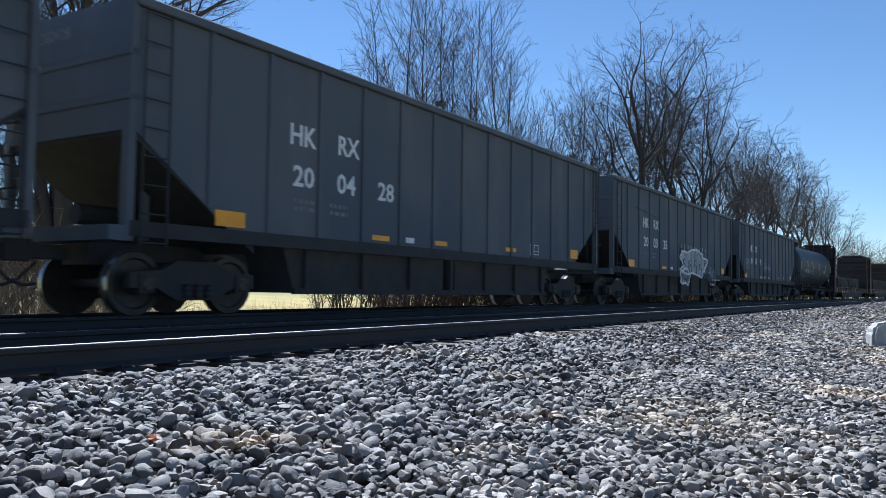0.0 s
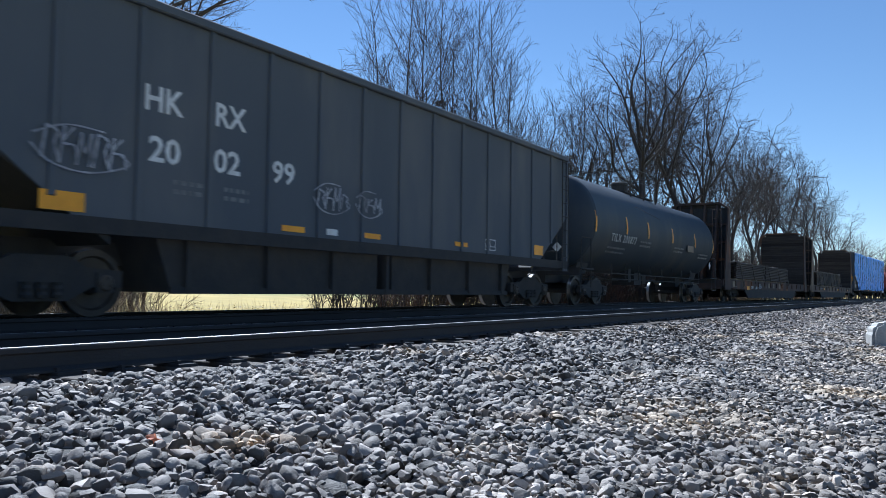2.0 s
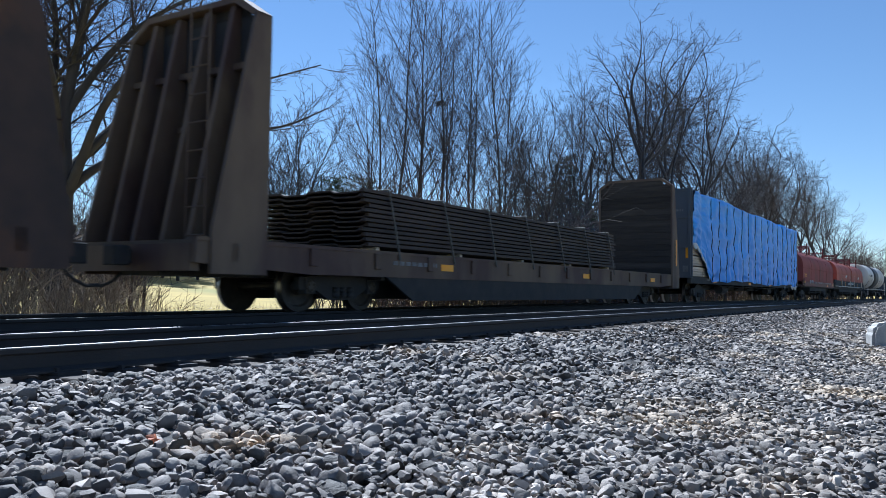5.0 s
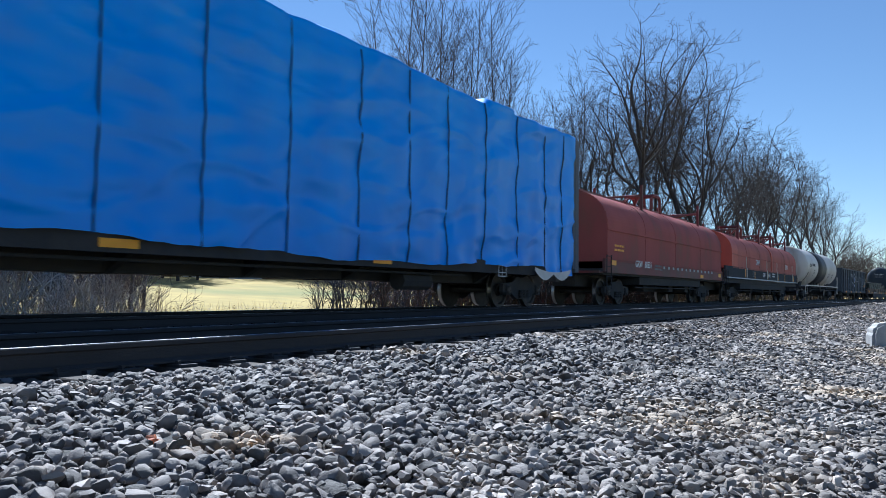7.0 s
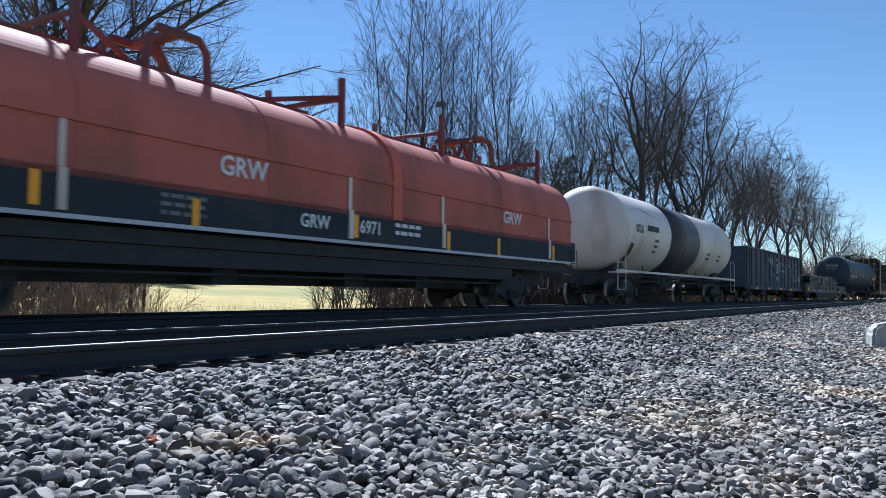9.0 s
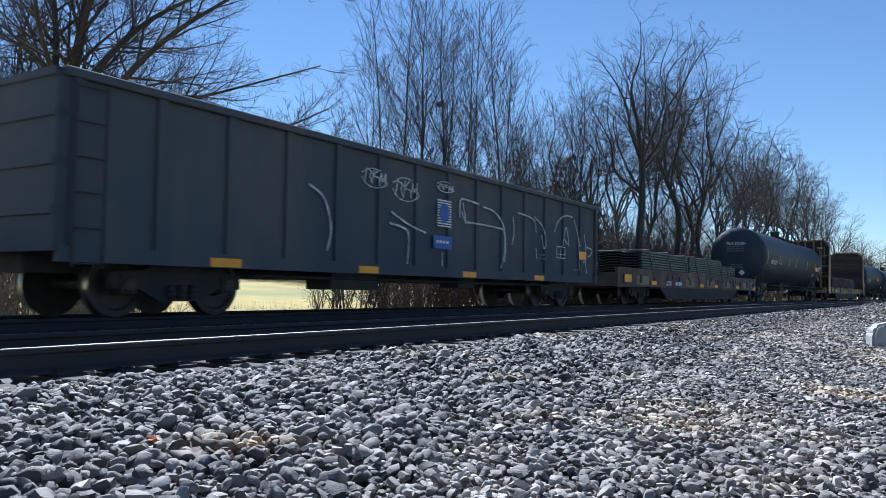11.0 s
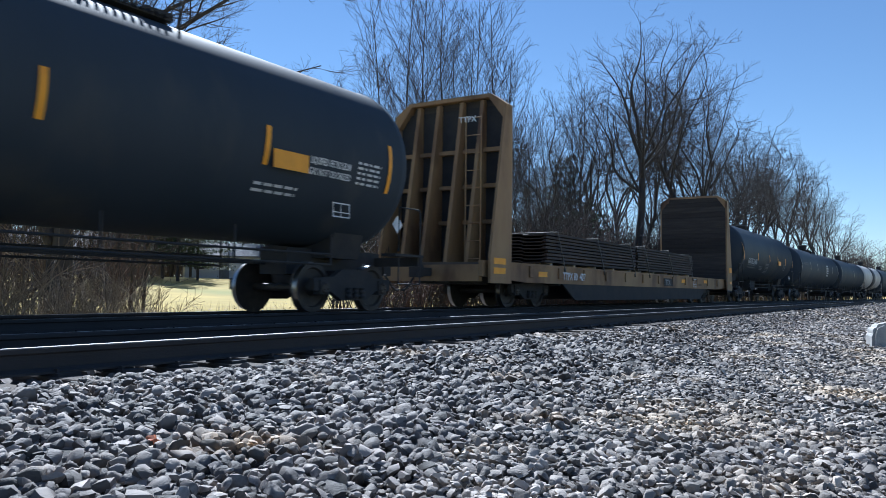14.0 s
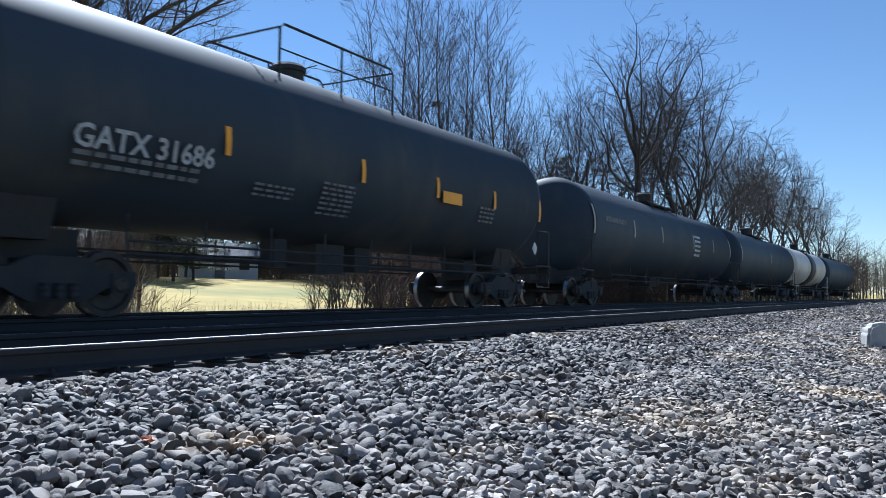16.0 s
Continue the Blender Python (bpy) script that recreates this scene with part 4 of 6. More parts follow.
# ---- open hopper cars ----
def hopper(s0, half, number, label, tags=(), shift=0.2, front=-6.73):
    car = car_base("hopper_car", s0, label, half, 7.0)
    top, bot = 4.30, 1.28
    bm = bmesh.new()
    side = [(-half, top), (half, top), (half, 2.55), (half - 1.75, bot), (-half + 1.75, bot), (-half, 2.55)]
    for y in (NEAR + 0.06, -NEAR - 0.10):
        prism(bm, side, y, y + 0.04, axis="y")
    part("side_sheet", bm, BLACK, car)
    n = 13
    for i in range(n):
        x = -7.15 + 1.22 * i
        z0 = bot if abs(x) < half - 1.7 else 2.55 - (2.55 - bot) * (half - abs(x)) / 1.75
        for y in (NEAR, -NEAR - 0.06):
            part("stake", boxes((x - 0.05, x + 0.05, y + 0.015, y + 0.07, z0, top - 0.1), bevel=0.012), BLACK, car)
    part("top_chord", boxes((-half - 0.02, half + 0.02, NEAR - 0.03, NEAR + 0.14, top - 0.12, top + 0.02), (-half - 0.02, half + 0.02, -NEAR - 0.14, -NEAR + 0.03, top - 0.12, top + 0.02), bevel=0.02), BLACK, car)
    part("side_sill", boxes((-half, half, NEAR + 0.01, NEAR + 0.10, 1.08, 1.29), (-half, half, -NEAR - 0.10, -NEAR - 0.01, 1.08, 1.29)), UNDER, car)
    for sg in (-1, 1):
        part("end_sheet", boxes((sg * half - 0.05, sg * half + 0.05, NEAR + 0.02, -NEAR - 0.02, 2.5, top)), BLACK, car)
        for z in (2.9, 3.5):
            part("end_beam", boxes((sg * half - 0.08, sg * half + 0.08, NEAR + 0.02, -NEAR - 0.02, z, z + 0.1), bevel=0.01), BLACK, car)
        bm = bmesh.new()
        prism(bm, [(sg * half, 2.55), (sg * (half - 2.3), 1.05), (sg * (half - 2.3), 0.95), (sg * half, 2.45)], NEAR + 0.08, -NEAR - 0.08, axis="y")
        part("slope_sheet", bm, UNDER, car)
        bm = boxes((sg * half - 0.06, sg * half + 0.06, NEAR + 0.03, NEAR + 0.17, 1.05, 2.6), (sg * half - 0.06, sg * half + 0.06, -NEAR - 0.17, -NEAR - 0.03, 1.05, 2.6),
                   (sg * half - 0.30, sg * half + 0.06, NEAR + 0.04, -NEAR - 0.04, 1.02, 1.22), (sg * (half - 1.0) - 0.05, sg * (half - 1.0) + 0.05, -0.5, -0.4, 1.1, 1.9))
        part("end_frame", bm, BLACK, car)
        ladder("ladder", car, sg * (half - 0.32), NEAR - 0.05, 1.0, 4.1)
        ladder("ladder", car, sg * half + sg * 0.10, -0.9 * sg, 1.2, 4.0, across=True)
    # bays that hang between the trucks
    inner = half - 3.1
    for sg in (-1, 1):
        part("hopper_bay", prism(bmesh.new(), [(sg * 0.25, 1.28), (sg * inner, 1.28), (sg * (inner - 0.35), 0.34), (sg * 0.25, 0.34)], NEAR + 0.28, -NEAR - 0.28, axis="y"), UNDER, car)
    bm = bmesh.new()
    box(bm, -half + 0.2, half - 0.2, -0.3, 0.3, 0.72, 1.05)
    box(bm, -inner + 0.3, inner - 0.3, NEAR + 0.22, NEAR + 0.30, 0.32, 0.42)
    for i in range(7):
        x = -inner + 0.6 + (2 * inner - 1.2) * i / 6
        box(bm, x - 0.05, x + 0.05, NEAR + 0.20, NEAR + 0.30, 0.36, 1.1)
    part("bay_frame", bm, UNDER, car)
    for sg in (-1, 1):                              # brake gear at the end platform
        bm = bmesh.new()
        tube(bm, [(sg * (half - 0.5), -0.6, 1.4), (sg * (half - 0.5), -0.6, 2.2)], 0.05, 8)
        lathe(bm, [(sg * (half - 0.62), 0.02), (sg * (half - 0.62), 0.26), (sg * (half - 0.60), 0.28), (sg * (half - 0.58), 0.26)], 18, "x", (0, -0.6, 2.2))
        part("brake_wheel", bm, UNDER, car)
        part("air_tank", tube(bmesh.new(), [(sg * (half - 1.2), 0.5, 1.5), (sg * (half - 0.5), 0.5, 1.5)], 0.16, 10), UNDER, car)
    a, b, c = number
    y = NEAR + 0.055
    for tx, x, z, mt, sz in (("HK", -5.70, 2.82, LETTER, 0.49), ("RX", -4.46, 2.82, LETTER, 0.49), (a, -5.60, 2.13, LETTER, 0.49), (b, -4.46, 2.13, LETTER, 0.49), (c, -3.24, 2.13, LETTER, 0.49)):
        lettering("car_mark", tx, sz, x + shift + 0.02, y, z, mt, car, squeeze=0.96 if tx in ("HK", "RX") else 1.10)
    bars("small_print", -5.35, y, 1.85, 0.55, 0.13, 2, LETTER_DIM, car, seed=3), bars("small_print", -4.42, y, 1.85, 0.5, 0.13, 2, LETTER_DIM, car, seed=4)
    reflectors(car, [(front, 1.45)], w=0.6, h=0.24, y=NEAR + 0.05)
    reflectors(car, [(-2.9, 1.40), (-0.75, 1.42), (2.6, 1.45)], w=0.55, h=0.10, y=NEAR + 0.05)
    reflectors(car, [(6.7, 1.52)], w=0.55, h=0.26, y=NEAR + 0.05)
    part("placard", boxes((-2.05, -1.75, NEAR + 0.05, NEAR + 0.056, 1.36, 1.47)), LETTER, car)
    frame_mark(car, 3.72, 1.38, 0.52, 0.27, y=NEAR + 0.054)
    lettering("car_mark", "HKRX " + a + b + c, 0.24, -half - 0.055, 1.35, 3.93, LETTER_DIM, car, along="end")
    for kind, x, z, w, h in tags:
        if kind == "throwup":
            throwup(car, x, z, w, h, NEAR - 0.004)
        else:
            scrawl(car, x, z, w, h, NEAR - 0.004, round(x * 10) + 50)
    return car


def throwup(car, x, z, w, h, y):
    """Spray paint: a pale field of bubble shapes with dark outlines."""
    rnd = random.Random(round(x * 100))
    bm = bmesh.new()
    n, rim = 72, []
    for k in range(n):
        a = k * math.tau / n
        r = 1 + 0.10 * math.sin(5 * a + 1) + 0.08 * math.sin(9 * a) + 0.05 * rnd.uniform(-1, 1)
        rim.append(bm.verts.new((x + w / 2 + math.copysign(abs(math.cos(a)) ** 0.6, math.cos(a)) * w / 2 * r * 0.94, y, z + h / 2 + math.copysign(abs(math.sin(a)) ** 0.7, math.sin(a)) * h / 2 * r * 0.86)))
    c = bm.verts.new((x + w / 2, y, z + h / 2))
    edge = [(v.co.x, v.co.z) for v in rim]
    for k in range(n):
        bm.faces.new((c, rim[k], rim[(k + 1) % n]))
    for k in range(9):                              # overspray drips and crown
        a = x + w * (k + 0.5) / 9
        stroke(bm, [(a, z + h * 0.8), (a + 0.05, z + h * 1.02), (a + rnd.uniform(-0.1, 0.1), z + h * rnd.uniform(1.0, 1.12))], 0.16, y - 0.001)
    part("spray_paint", bm, SPRAY, car, "pale silver graffiti with dark outlines")
    bm = bmesh.new()
    k_n = 5
    for k in range(k_n):
        a, b = x + w * (k + 0.08) / k_n, x + w * (k + 0.98) / k_n
        m = (a + b) / 2
        lo, hi = z + h * rnd.uniform(0.06, 0.2), z + h * rnd.uniform(0.78, 0.95)
        stroke(bm, [(a, lo), (a - 0.03, (lo + hi) / 2), (a + 0.08, hi), (m, hi + 0.05), (b - 0.08, hi - 0.12), (b - 0.1, (lo + hi) / 2 + 0.1), (m, (lo + hi) / 2), (b, (lo + hi) / 2 - 0.2), (b - 0.04, lo), (m, lo - 0.04), (a, lo)], 0.055, y - 0.003)
        stroke(bm, [(m - 0.08, lo + h * 0.22), (m + 0.1, lo + h * 0.25), (m + 0.05, lo + h * 0.4), (m - 0.08, lo + h * 0.34), (m - 0.08, lo + h * 0.22)], 0.045, y - 0.003)
    part("paint_outline", bm, LETTER_DARK, car)
    bm = bmesh.new()
    stroke(bm, [(px, pz) for px, pz in edge + edge[:1]], 0.10, y - 0.004, steps=2)
    part("paint_halo", bm, LETTER, car, "pale sprayed outline")


def scrawl(car, x, z, w, h, y, seed, material=None):
    """A small sprayed tag: crowded angular letters with loops, an arrow and an underline."""
    rnd = random.Random(seed)
    bm = bmesh.new()
    n = max(3, round(w / 0.24))
    for k in range(n):
        a, d = x + w * (k + 0.1) / n, w / n * 0.9
        lo, hi = z + h * rnd.uniform(0.12, 0.26), z + h * rnd.uniform(0.74, 0.98)
        mid, lean = (lo + hi) / 2, d * 0.3
        stroke(bm, [(a, lo), (a + lean * 0.5, mid), (a + lean, hi)], 0.042, y)
        if k % 3 == 0:
            stroke(bm, [(a + lean, hi), (a + d, hi - h * 0.12), (a + d * 0.8, mid), (a + d * 1.1, lo)], 0.038, y - 0.0005)
        elif k % 3 == 1:
            stroke(bm, [(a + lean + d * 0.6, hi), (a + lean * 0.6, mid + h * 0.05), (a + d, mid), (a + d * 1.15, lo + h * 0.05)], 0.036, y - 0.0005)
        else:
            stroke(bm, [(a + lean, hi), (a + d * 0.55, mid - h * 0.08), (a + d, hi), (a + d * 0.85, lo)], 0.038, y - 0.0005)
    stroke(bm, [(x - w * 0.1, z + h * 0.5), (x + w * 0.15, z + h * 0.12), (x + w * 0.6, z + h * 0.02), (x + w * 1.06, z + h * 0.3), (x + w * 0.95, z + h * 0.55)], 0.026, y - 0.001)
    stroke(bm, [(x - w * 0.08, z + h * 0.72), (x + w * 0.3, z + h * 1.02), (x + w * 0.75, z + h)], 0.024, y - 0.001)
    part("spray_scrawl", bm, material or SPRAY, car)


HOPPER_LABEL = "black steel open hopper car with white numbers and yellow reflectors"
hopper(-3.2, 8.55, ("20", "04", "11"), HOPPER_LABEL)
hopper(15.2, 8.5, ("20", "04", "28"), HOPPER_LABEL)
hopper(33.75, 8.55, ("20", "03", "35"), "black steel open hopper car with large silver graffiti", [("throwup", -0.95, 1.12, 4.3, 1.2), ("throwup", -0.9, 0.75, 1.5, 0.7), ("scrawl", 3.75, 0.80, 1.2, 0.75)])
hopper(52.65, 8.6, ("20", "02", "99"), "black steel open hopper car with small white tags", [("scrawl", -7.35, 1.82, 1.15, 0.55), ("scrawl", -2.4, 1.72, 0.85, 0.52), ("scrawl", -1.25, 1.74, 0.7, 0.48)], shift=-0.2, front=-7.0)


# ---- tank cars ----
def tank_car(s0, half, label, paint=TANK_BLACK, radius=1.57, strips=(), deck=None, band=None, strip_mat=YELLOW, zc=2.59, strip_drop=0.0, sag=0.0):
    """A tank car: shell with dished heads, saddles, sills, top deck with rails and dome."""
    car = car_base("tank_car", s0, label, half + 0.95, half - (1.15 if half < 8 else 0.8), "tank car")
    r = radius
    head = [(-half - 0.62 * math.cos(a), r * math.sin(a)) for a in [k * math.pi / 20 for k in range(11)]]
    prof = head + [(x, rr) for x, rr in ((-half + 0.02, r), (-half + 0.05, r + 0.012), (-half + 0.11, r + 0.012), (-half + 0.14, r))]
    prof += [(half - 0.14, r), (half - 0.11, r + 0.012), (half - 0.05, r + 0.012), (half - 0.02, r)] + [(-a, b) for a, b in head[::-1]]
    bm = lathe(bmesh.new(), prof, 56, "x", (0, 0, zc))
    bmesh.ops.remove_doubles(bm, verts=bm.verts, dist=1e-4)
    for v in bm.verts:                              # a tank that slopes to its middle
        v.co.z += sag * abs(v.co.x) / half
    shell = part("tank_shell", bm, paint, car, smooth=True)
    if band:
        part("painted_band", lathe(bmesh.new(), [(band[0], r + 0.014), (band[1], r + 0.014)], 56, "x", (0, 0, zc)), BAND, car, "dark painted band", smooth=True)
    for sg in (-1, 1):
        part("stub_sill", boxes((min(sg * (half - 1.9), sg * (half + 1.0)), max(sg * (half - 1.9), sg * (half + 1.0)), -0.33, 0.33, 0.70, 1.2)), UNDER, car)
        part("end_beam", boxes((sg * (half + 0.90) - 0.08, sg * (half + 0.90) + 0.08, NEAR + 0.05, -NEAR - 0.05, 0.92, 1.10)), UNDER, car)
        bm = bmesh.new()
        prism(bm, [(-0.75, 1.02), (0.75, 1.02), (0.95, 1.75), (-0.95, 1.75)], sg * (half - 0.75) - 0.45, sg * (half - 0.75) + 0.45)
        part("saddle", bm, UNDER, car)
        for y in (NEAR, -NEAR - 0.35):
            part("end_platform", boxes((sg * (half + 0.45) - 0.5, sg * (half + 0.45) + 0.5, y, y + 0.35, 1.10, 1.15)), UNDER if paint is not WHITE else paint, car)
        for y in (NEAR + 0.04, -NEAR - 0.04):
            bm = bmesh.new()
            x0, x1 = sg * (half + 0.88), sg * (half + 0.1)
            tube(bm, [(x0, y, 0.55), (x0, y, 2.02), (x0 - sg * 0.06, y, 2.08), (x1, y, 2.08), (x1, y, 1.2)], 0.017, 5)
            tube(bm, [(x0, y, 0.55), (x1, y, 0.55)], 0.015, 5)
            tube(bm, [(x1, y, 0.55), (x1, y, 1.15)], 0.015, 5)
            part("grab_iron", bm, WHITE if paint is WHITE else UNDER, car)
    # rails and piping under the tank
    bm = bmesh.new()
    for y in (NEAR + 0.12, -NEAR - 0.12):
        for z in (1.04, 0.86):
            tube(bm, [(-half + 1.9, y, z), (half - 1.9, y, z)], 0.02, 5)
        for i in range(9):
            x = -half + 1.9 + (2 * half - 3.8) * i / 8
            tube(bm, [(x, y, 0.84), (x, y, 1.4)], 0.02, 5)
    part("safety_rail", bm, UNDER, car)
    bm = boxes((-0.5, 0.35, -0.45, 0.45, 0.72, 1.3), (0.9, 1.4, -0.3, 0.35, 0.78, 1.3), (-1.9, -1.6, -0.7, -0.35, 0.8, 1.3))
    tube(bm, [(-half + 1.5, 0.2, 0.9), (half - 1.5, 0.2, 0.9)], 0.03, 5)
    part("outlet_valve", bm, UNDER, car)
    if deck:
        x0, x1, dome = deck
        zt = zc + r
        bm = boxes((x0, x1, -0.75, -0.25, zt - 0.10, zt - 0.06), (x0, x1, 0.25, 0.75, zt - 0.10, zt - 0.06), (x0, x0 + 0.5, -0.75, 0.75, zt - 0.02, zt + 0.02), (x1 - 0.5, x1, -0.75, 0.75, zt - 0.02, zt + 0.02))
        for i in range(int((x1 - x0) / 0.14)):
            box(bm, x0 + i * 0.14, x0 + i * 0.14 + 0.05, -0.85, -0.22, zt - 0.09, zt - 0.05)
        part("walkway", bm, UNDER, car)
        bm = bmesh.new()
        lathe(bm, [(zt - 0.1, 0.31), (zt + 0.40, 0.31), (zt + 0.42, 0.35), (zt + 0.50, 0.35), (zt + 0.56, 0.28), (zt + 0.58, 0.0)], 20, "z", (dome, 0, 0))
        lathe(bm, [(zt - 0.1, 0.22), (zt + 0.18, 0.22), (zt + 0.24, 0.14), (zt + 0.25, 0.0)], 14, "z", (dome + 0.85, 0.1, 0))
        part("dome", bm, UNDER, car)
        xs = [x0 + 0.05, (x0 + x1) / 2, x1 - 0.05] if x1 - x0 < 5 else [x0 + 0.05 + (x1 - x0 - 0.1) * i / 5 for i in range(6)]
        for y in (-0.95, 0.95):
            for x in xs[1:-1]:
                part("rail_post", tube(bmesh.new(), [(x, y, zt - 0.35), (x, y, zt + 0.86)], 0.022, 5), UNDER, car)
            part("guard_rail", tube(bmesh.new(), [(x0 + 0.05, y, zt - 0.35), (x0 + 0.05, y, zt + 0.78), (x0 + 0.15, y, zt + 0.87), (x1 - 0.15, y, zt + 0.87), (x1 - 0.05, y, zt + 0.78), (x1 - 0.05, y, zt - 0.35)], 0.024, 6), UNDER, car)
            part("middle_rail", tube(bmesh.new(), [(x0 + 0.05, y, zt + 0.42), (x1 - 0.05, y, zt + 0.42)], 0.016, 5), UNDER, car)
        for x in (x0 + 0.05, x1 - 0.05):
            part("end_rail", tube(bmesh.new(), [(x, -0.95, zt + 0.80), (x, 0.95, zt + 0.80)], 0.02, 5), UNDER, car)
    for i, x in enumerate(strips):
        hi = math.asin(0.42 / r) if 0 < i < len(strips) - 1 else math.asin(0.62 / r)
        lo = -hi * 0.45
        hi, lo = hi - strip_drop, lo - strip_drop
        bm = lathe(bmesh.new(), [(x - 0.055, r + 0.019), (x + 0.055, r + 0.019)], 10, "x", (0, 0, zc), arc_from=math.pi - hi, arc_to=math.pi - lo)
        part("reflector", bm, strip_mat, car, "yellow reflective strip")
    return car, zc, r


def on_shell(car, text, size, x, z, zc, r, material=LETTER, squeeze=1.0, name="car_mark", spacing=1.0):
    a = math.asin(max(-0.95, min(0.95, (z + size * 0.35 - zc) / r)))
    dz = size * 0.35
    y = -r * math.cos(a) - 0.022
    lettering(name, text, size, x, y - dz * math.sin(a) - 0.004, z + dz - dz * math.cos(a), material, car, bend=math.degrees(a), squeeze=squeeze, spacing=spacing)


def print_on_shell(car, x, z, w, rows, h, zc, r, seed, material=LETTER_DIM):
    for i in range(rows):
        zz = z - i * h
        a = math.asin((zz - zc) / r)
        ob = bars("small_print", 0, 0, 0, w, h, 1, material, car, seed=seed + i)
        ob.matrix_basis = pose(x, -r * math.cos(a) - 0.016, zz, -math.degrees(a), 0, 0)


def diamond(car, x, y, z, size, end=False):
    bm = bmesh.new()
    ps = [(0, -size), (size, 0), (0, size), (-size, 0)]
    if end:
        f = bm.faces.new([bm.verts.new((x, y + a, z + b)) for a, b in ps])
    else:
        f = bm.faces.new([bm.verts.new((x + a, y, z + b)) for a, b in ps])
    r = bmesh.ops.extrude_face_region(bm, geom=[f])
    bmesh.ops.translate(bm, vec=(-0.005 if end else 0, 0 if end else -0.005, 0), verts=[v for v in r["geom"] if isinstance(v, bmesh.types.BMVert)])
    part("placard", bm, LETTER, car, "white diamond placard")


c, zc, r = tank_car(70.6, 7.40, "black tank car with yellow strips and top platform", strips=(-7.35, -4.52, -2.18, 0.86, 4.2, 7.35), deck=(-2.4, 0.65, -0.9), sag=0.10)
on_shell(c, "TILX 200877", 0.36, -5.95, 2.10, zc, r, LETTER_GREY, squeeze=1.06, spacing=1.24)
for i, (x, z, w, n) in enumerate(((-6.0, 1.86, 1.7, 2), (-3.0, 2.2, 1.2, 2), (1.2, 2.2, 1.3, 2), (5.0, 2.1, 1.5, 2))):
    print_on_shell(c, x, z, w, n, 0.14, zc, r, 40 + 5 * i)
part("label_panel", boxes((3.0, 3.9, -r - 0.02, -r - 0.012, 2.16, 2.42)), PATCH, c, "faded notice panel")
diamond(c, 7.75, -1.32, 1.72, 0.17), diamond(c, -8.02, -0.55, 1.8, 0.16, end=True)
bars("small_print", -8.03, 0.1, 3.25, 0.75, 0.15, 3, LETTER_DIM, c, along="end", seed=9)

# ---- flat cars with bulkheads, loaded with steel ----
def bulkhead(car, face, outer, side_mat, board_mat, top=5.05, outer_ribs=True):
    """End wall of a flat car: boarded inner face, ribbed outer face, tapered side plates."""
    sg = 1 if outer > face else -1
    w = 1.55 if top < 5.2 else 1.66
    face_in, face_out = face, face + sg * 0.10
    n = 16
    for i in range(n):                                # boards
        z0 = 1.16 + (top - 1.16) * i / n
        z1 = 1.16 + (top - 1.16) * (i + 1) / n - 0.004
        ww = w - 0.06 if i < n - 1 else w - 0.42
        part("board", boxes((min(face_in, face_out), max(face_in, face_out), -ww, ww, z0, z1), bevel=0.006), board_mat, car)
    part("backing", boxes((min(face_out, face_out + sg * 0.02), max(face_out, face_out + sg * 0.02), -w + 0.08, w - 0.08, 1.16, top - 0.25)), UNDER, car)
    prof = [(face - sg * 0.02, 0.62), (outer, 0.62), (outer, 1.25), (face + sg * 0.30, top - 0.28), (face - sg * 0.02, top - 0.28)]
    for y in (-w, w - 0.07):
        part("side_plate", prism(bmesh.new(), prof, y, y + 0.07, axis="y"), side_mat, car)
    bm = bmesh.new()
    ps = [(-w, 4.72), (-w, top - 0.28), (-w + 0.45, top + 0.03), (w - 0.45, top + 0.03), (w, top - 0.28), (w, 4.72), (w - 0.1, 4.72), (w - 0.5, top - 0.07), (-w + 0.5, top - 0.07), (-w + 0.1, 4.72)]
    prism(bm, ps, face - sg * 0.02, face + sg * 0.32)
    part("top_rim", bm, side_mat, car)
    if outer_ribs:
        bm = bmesh.new()
        for y in (-0.95, -0.35, 0.35, 0.95):
            prism(bm, [(face_out + sg * 0.021, 1.1), (outer - sg * 0.05, 1.1), (face_out + sg * 0.16, top - 0.1), (face_out + sg * 0.021, top - 0.1)], y - 0.05, y + 0.05, axis="y")
        for z in (2.1, 3.0, 3.9):
            box(bm, min(face_out, face_out + sg * 0.18), max(face_out, face_out + sg * 0.18), -w + 0.07, w - 0.07, z, z + 0.10)
        part("outer_ribs", bm, side_mat, car)
        ladder("ladder", car, outer - sg * 0.02, -1.15, 1.2, 4.6, material=side_mat, across=True)


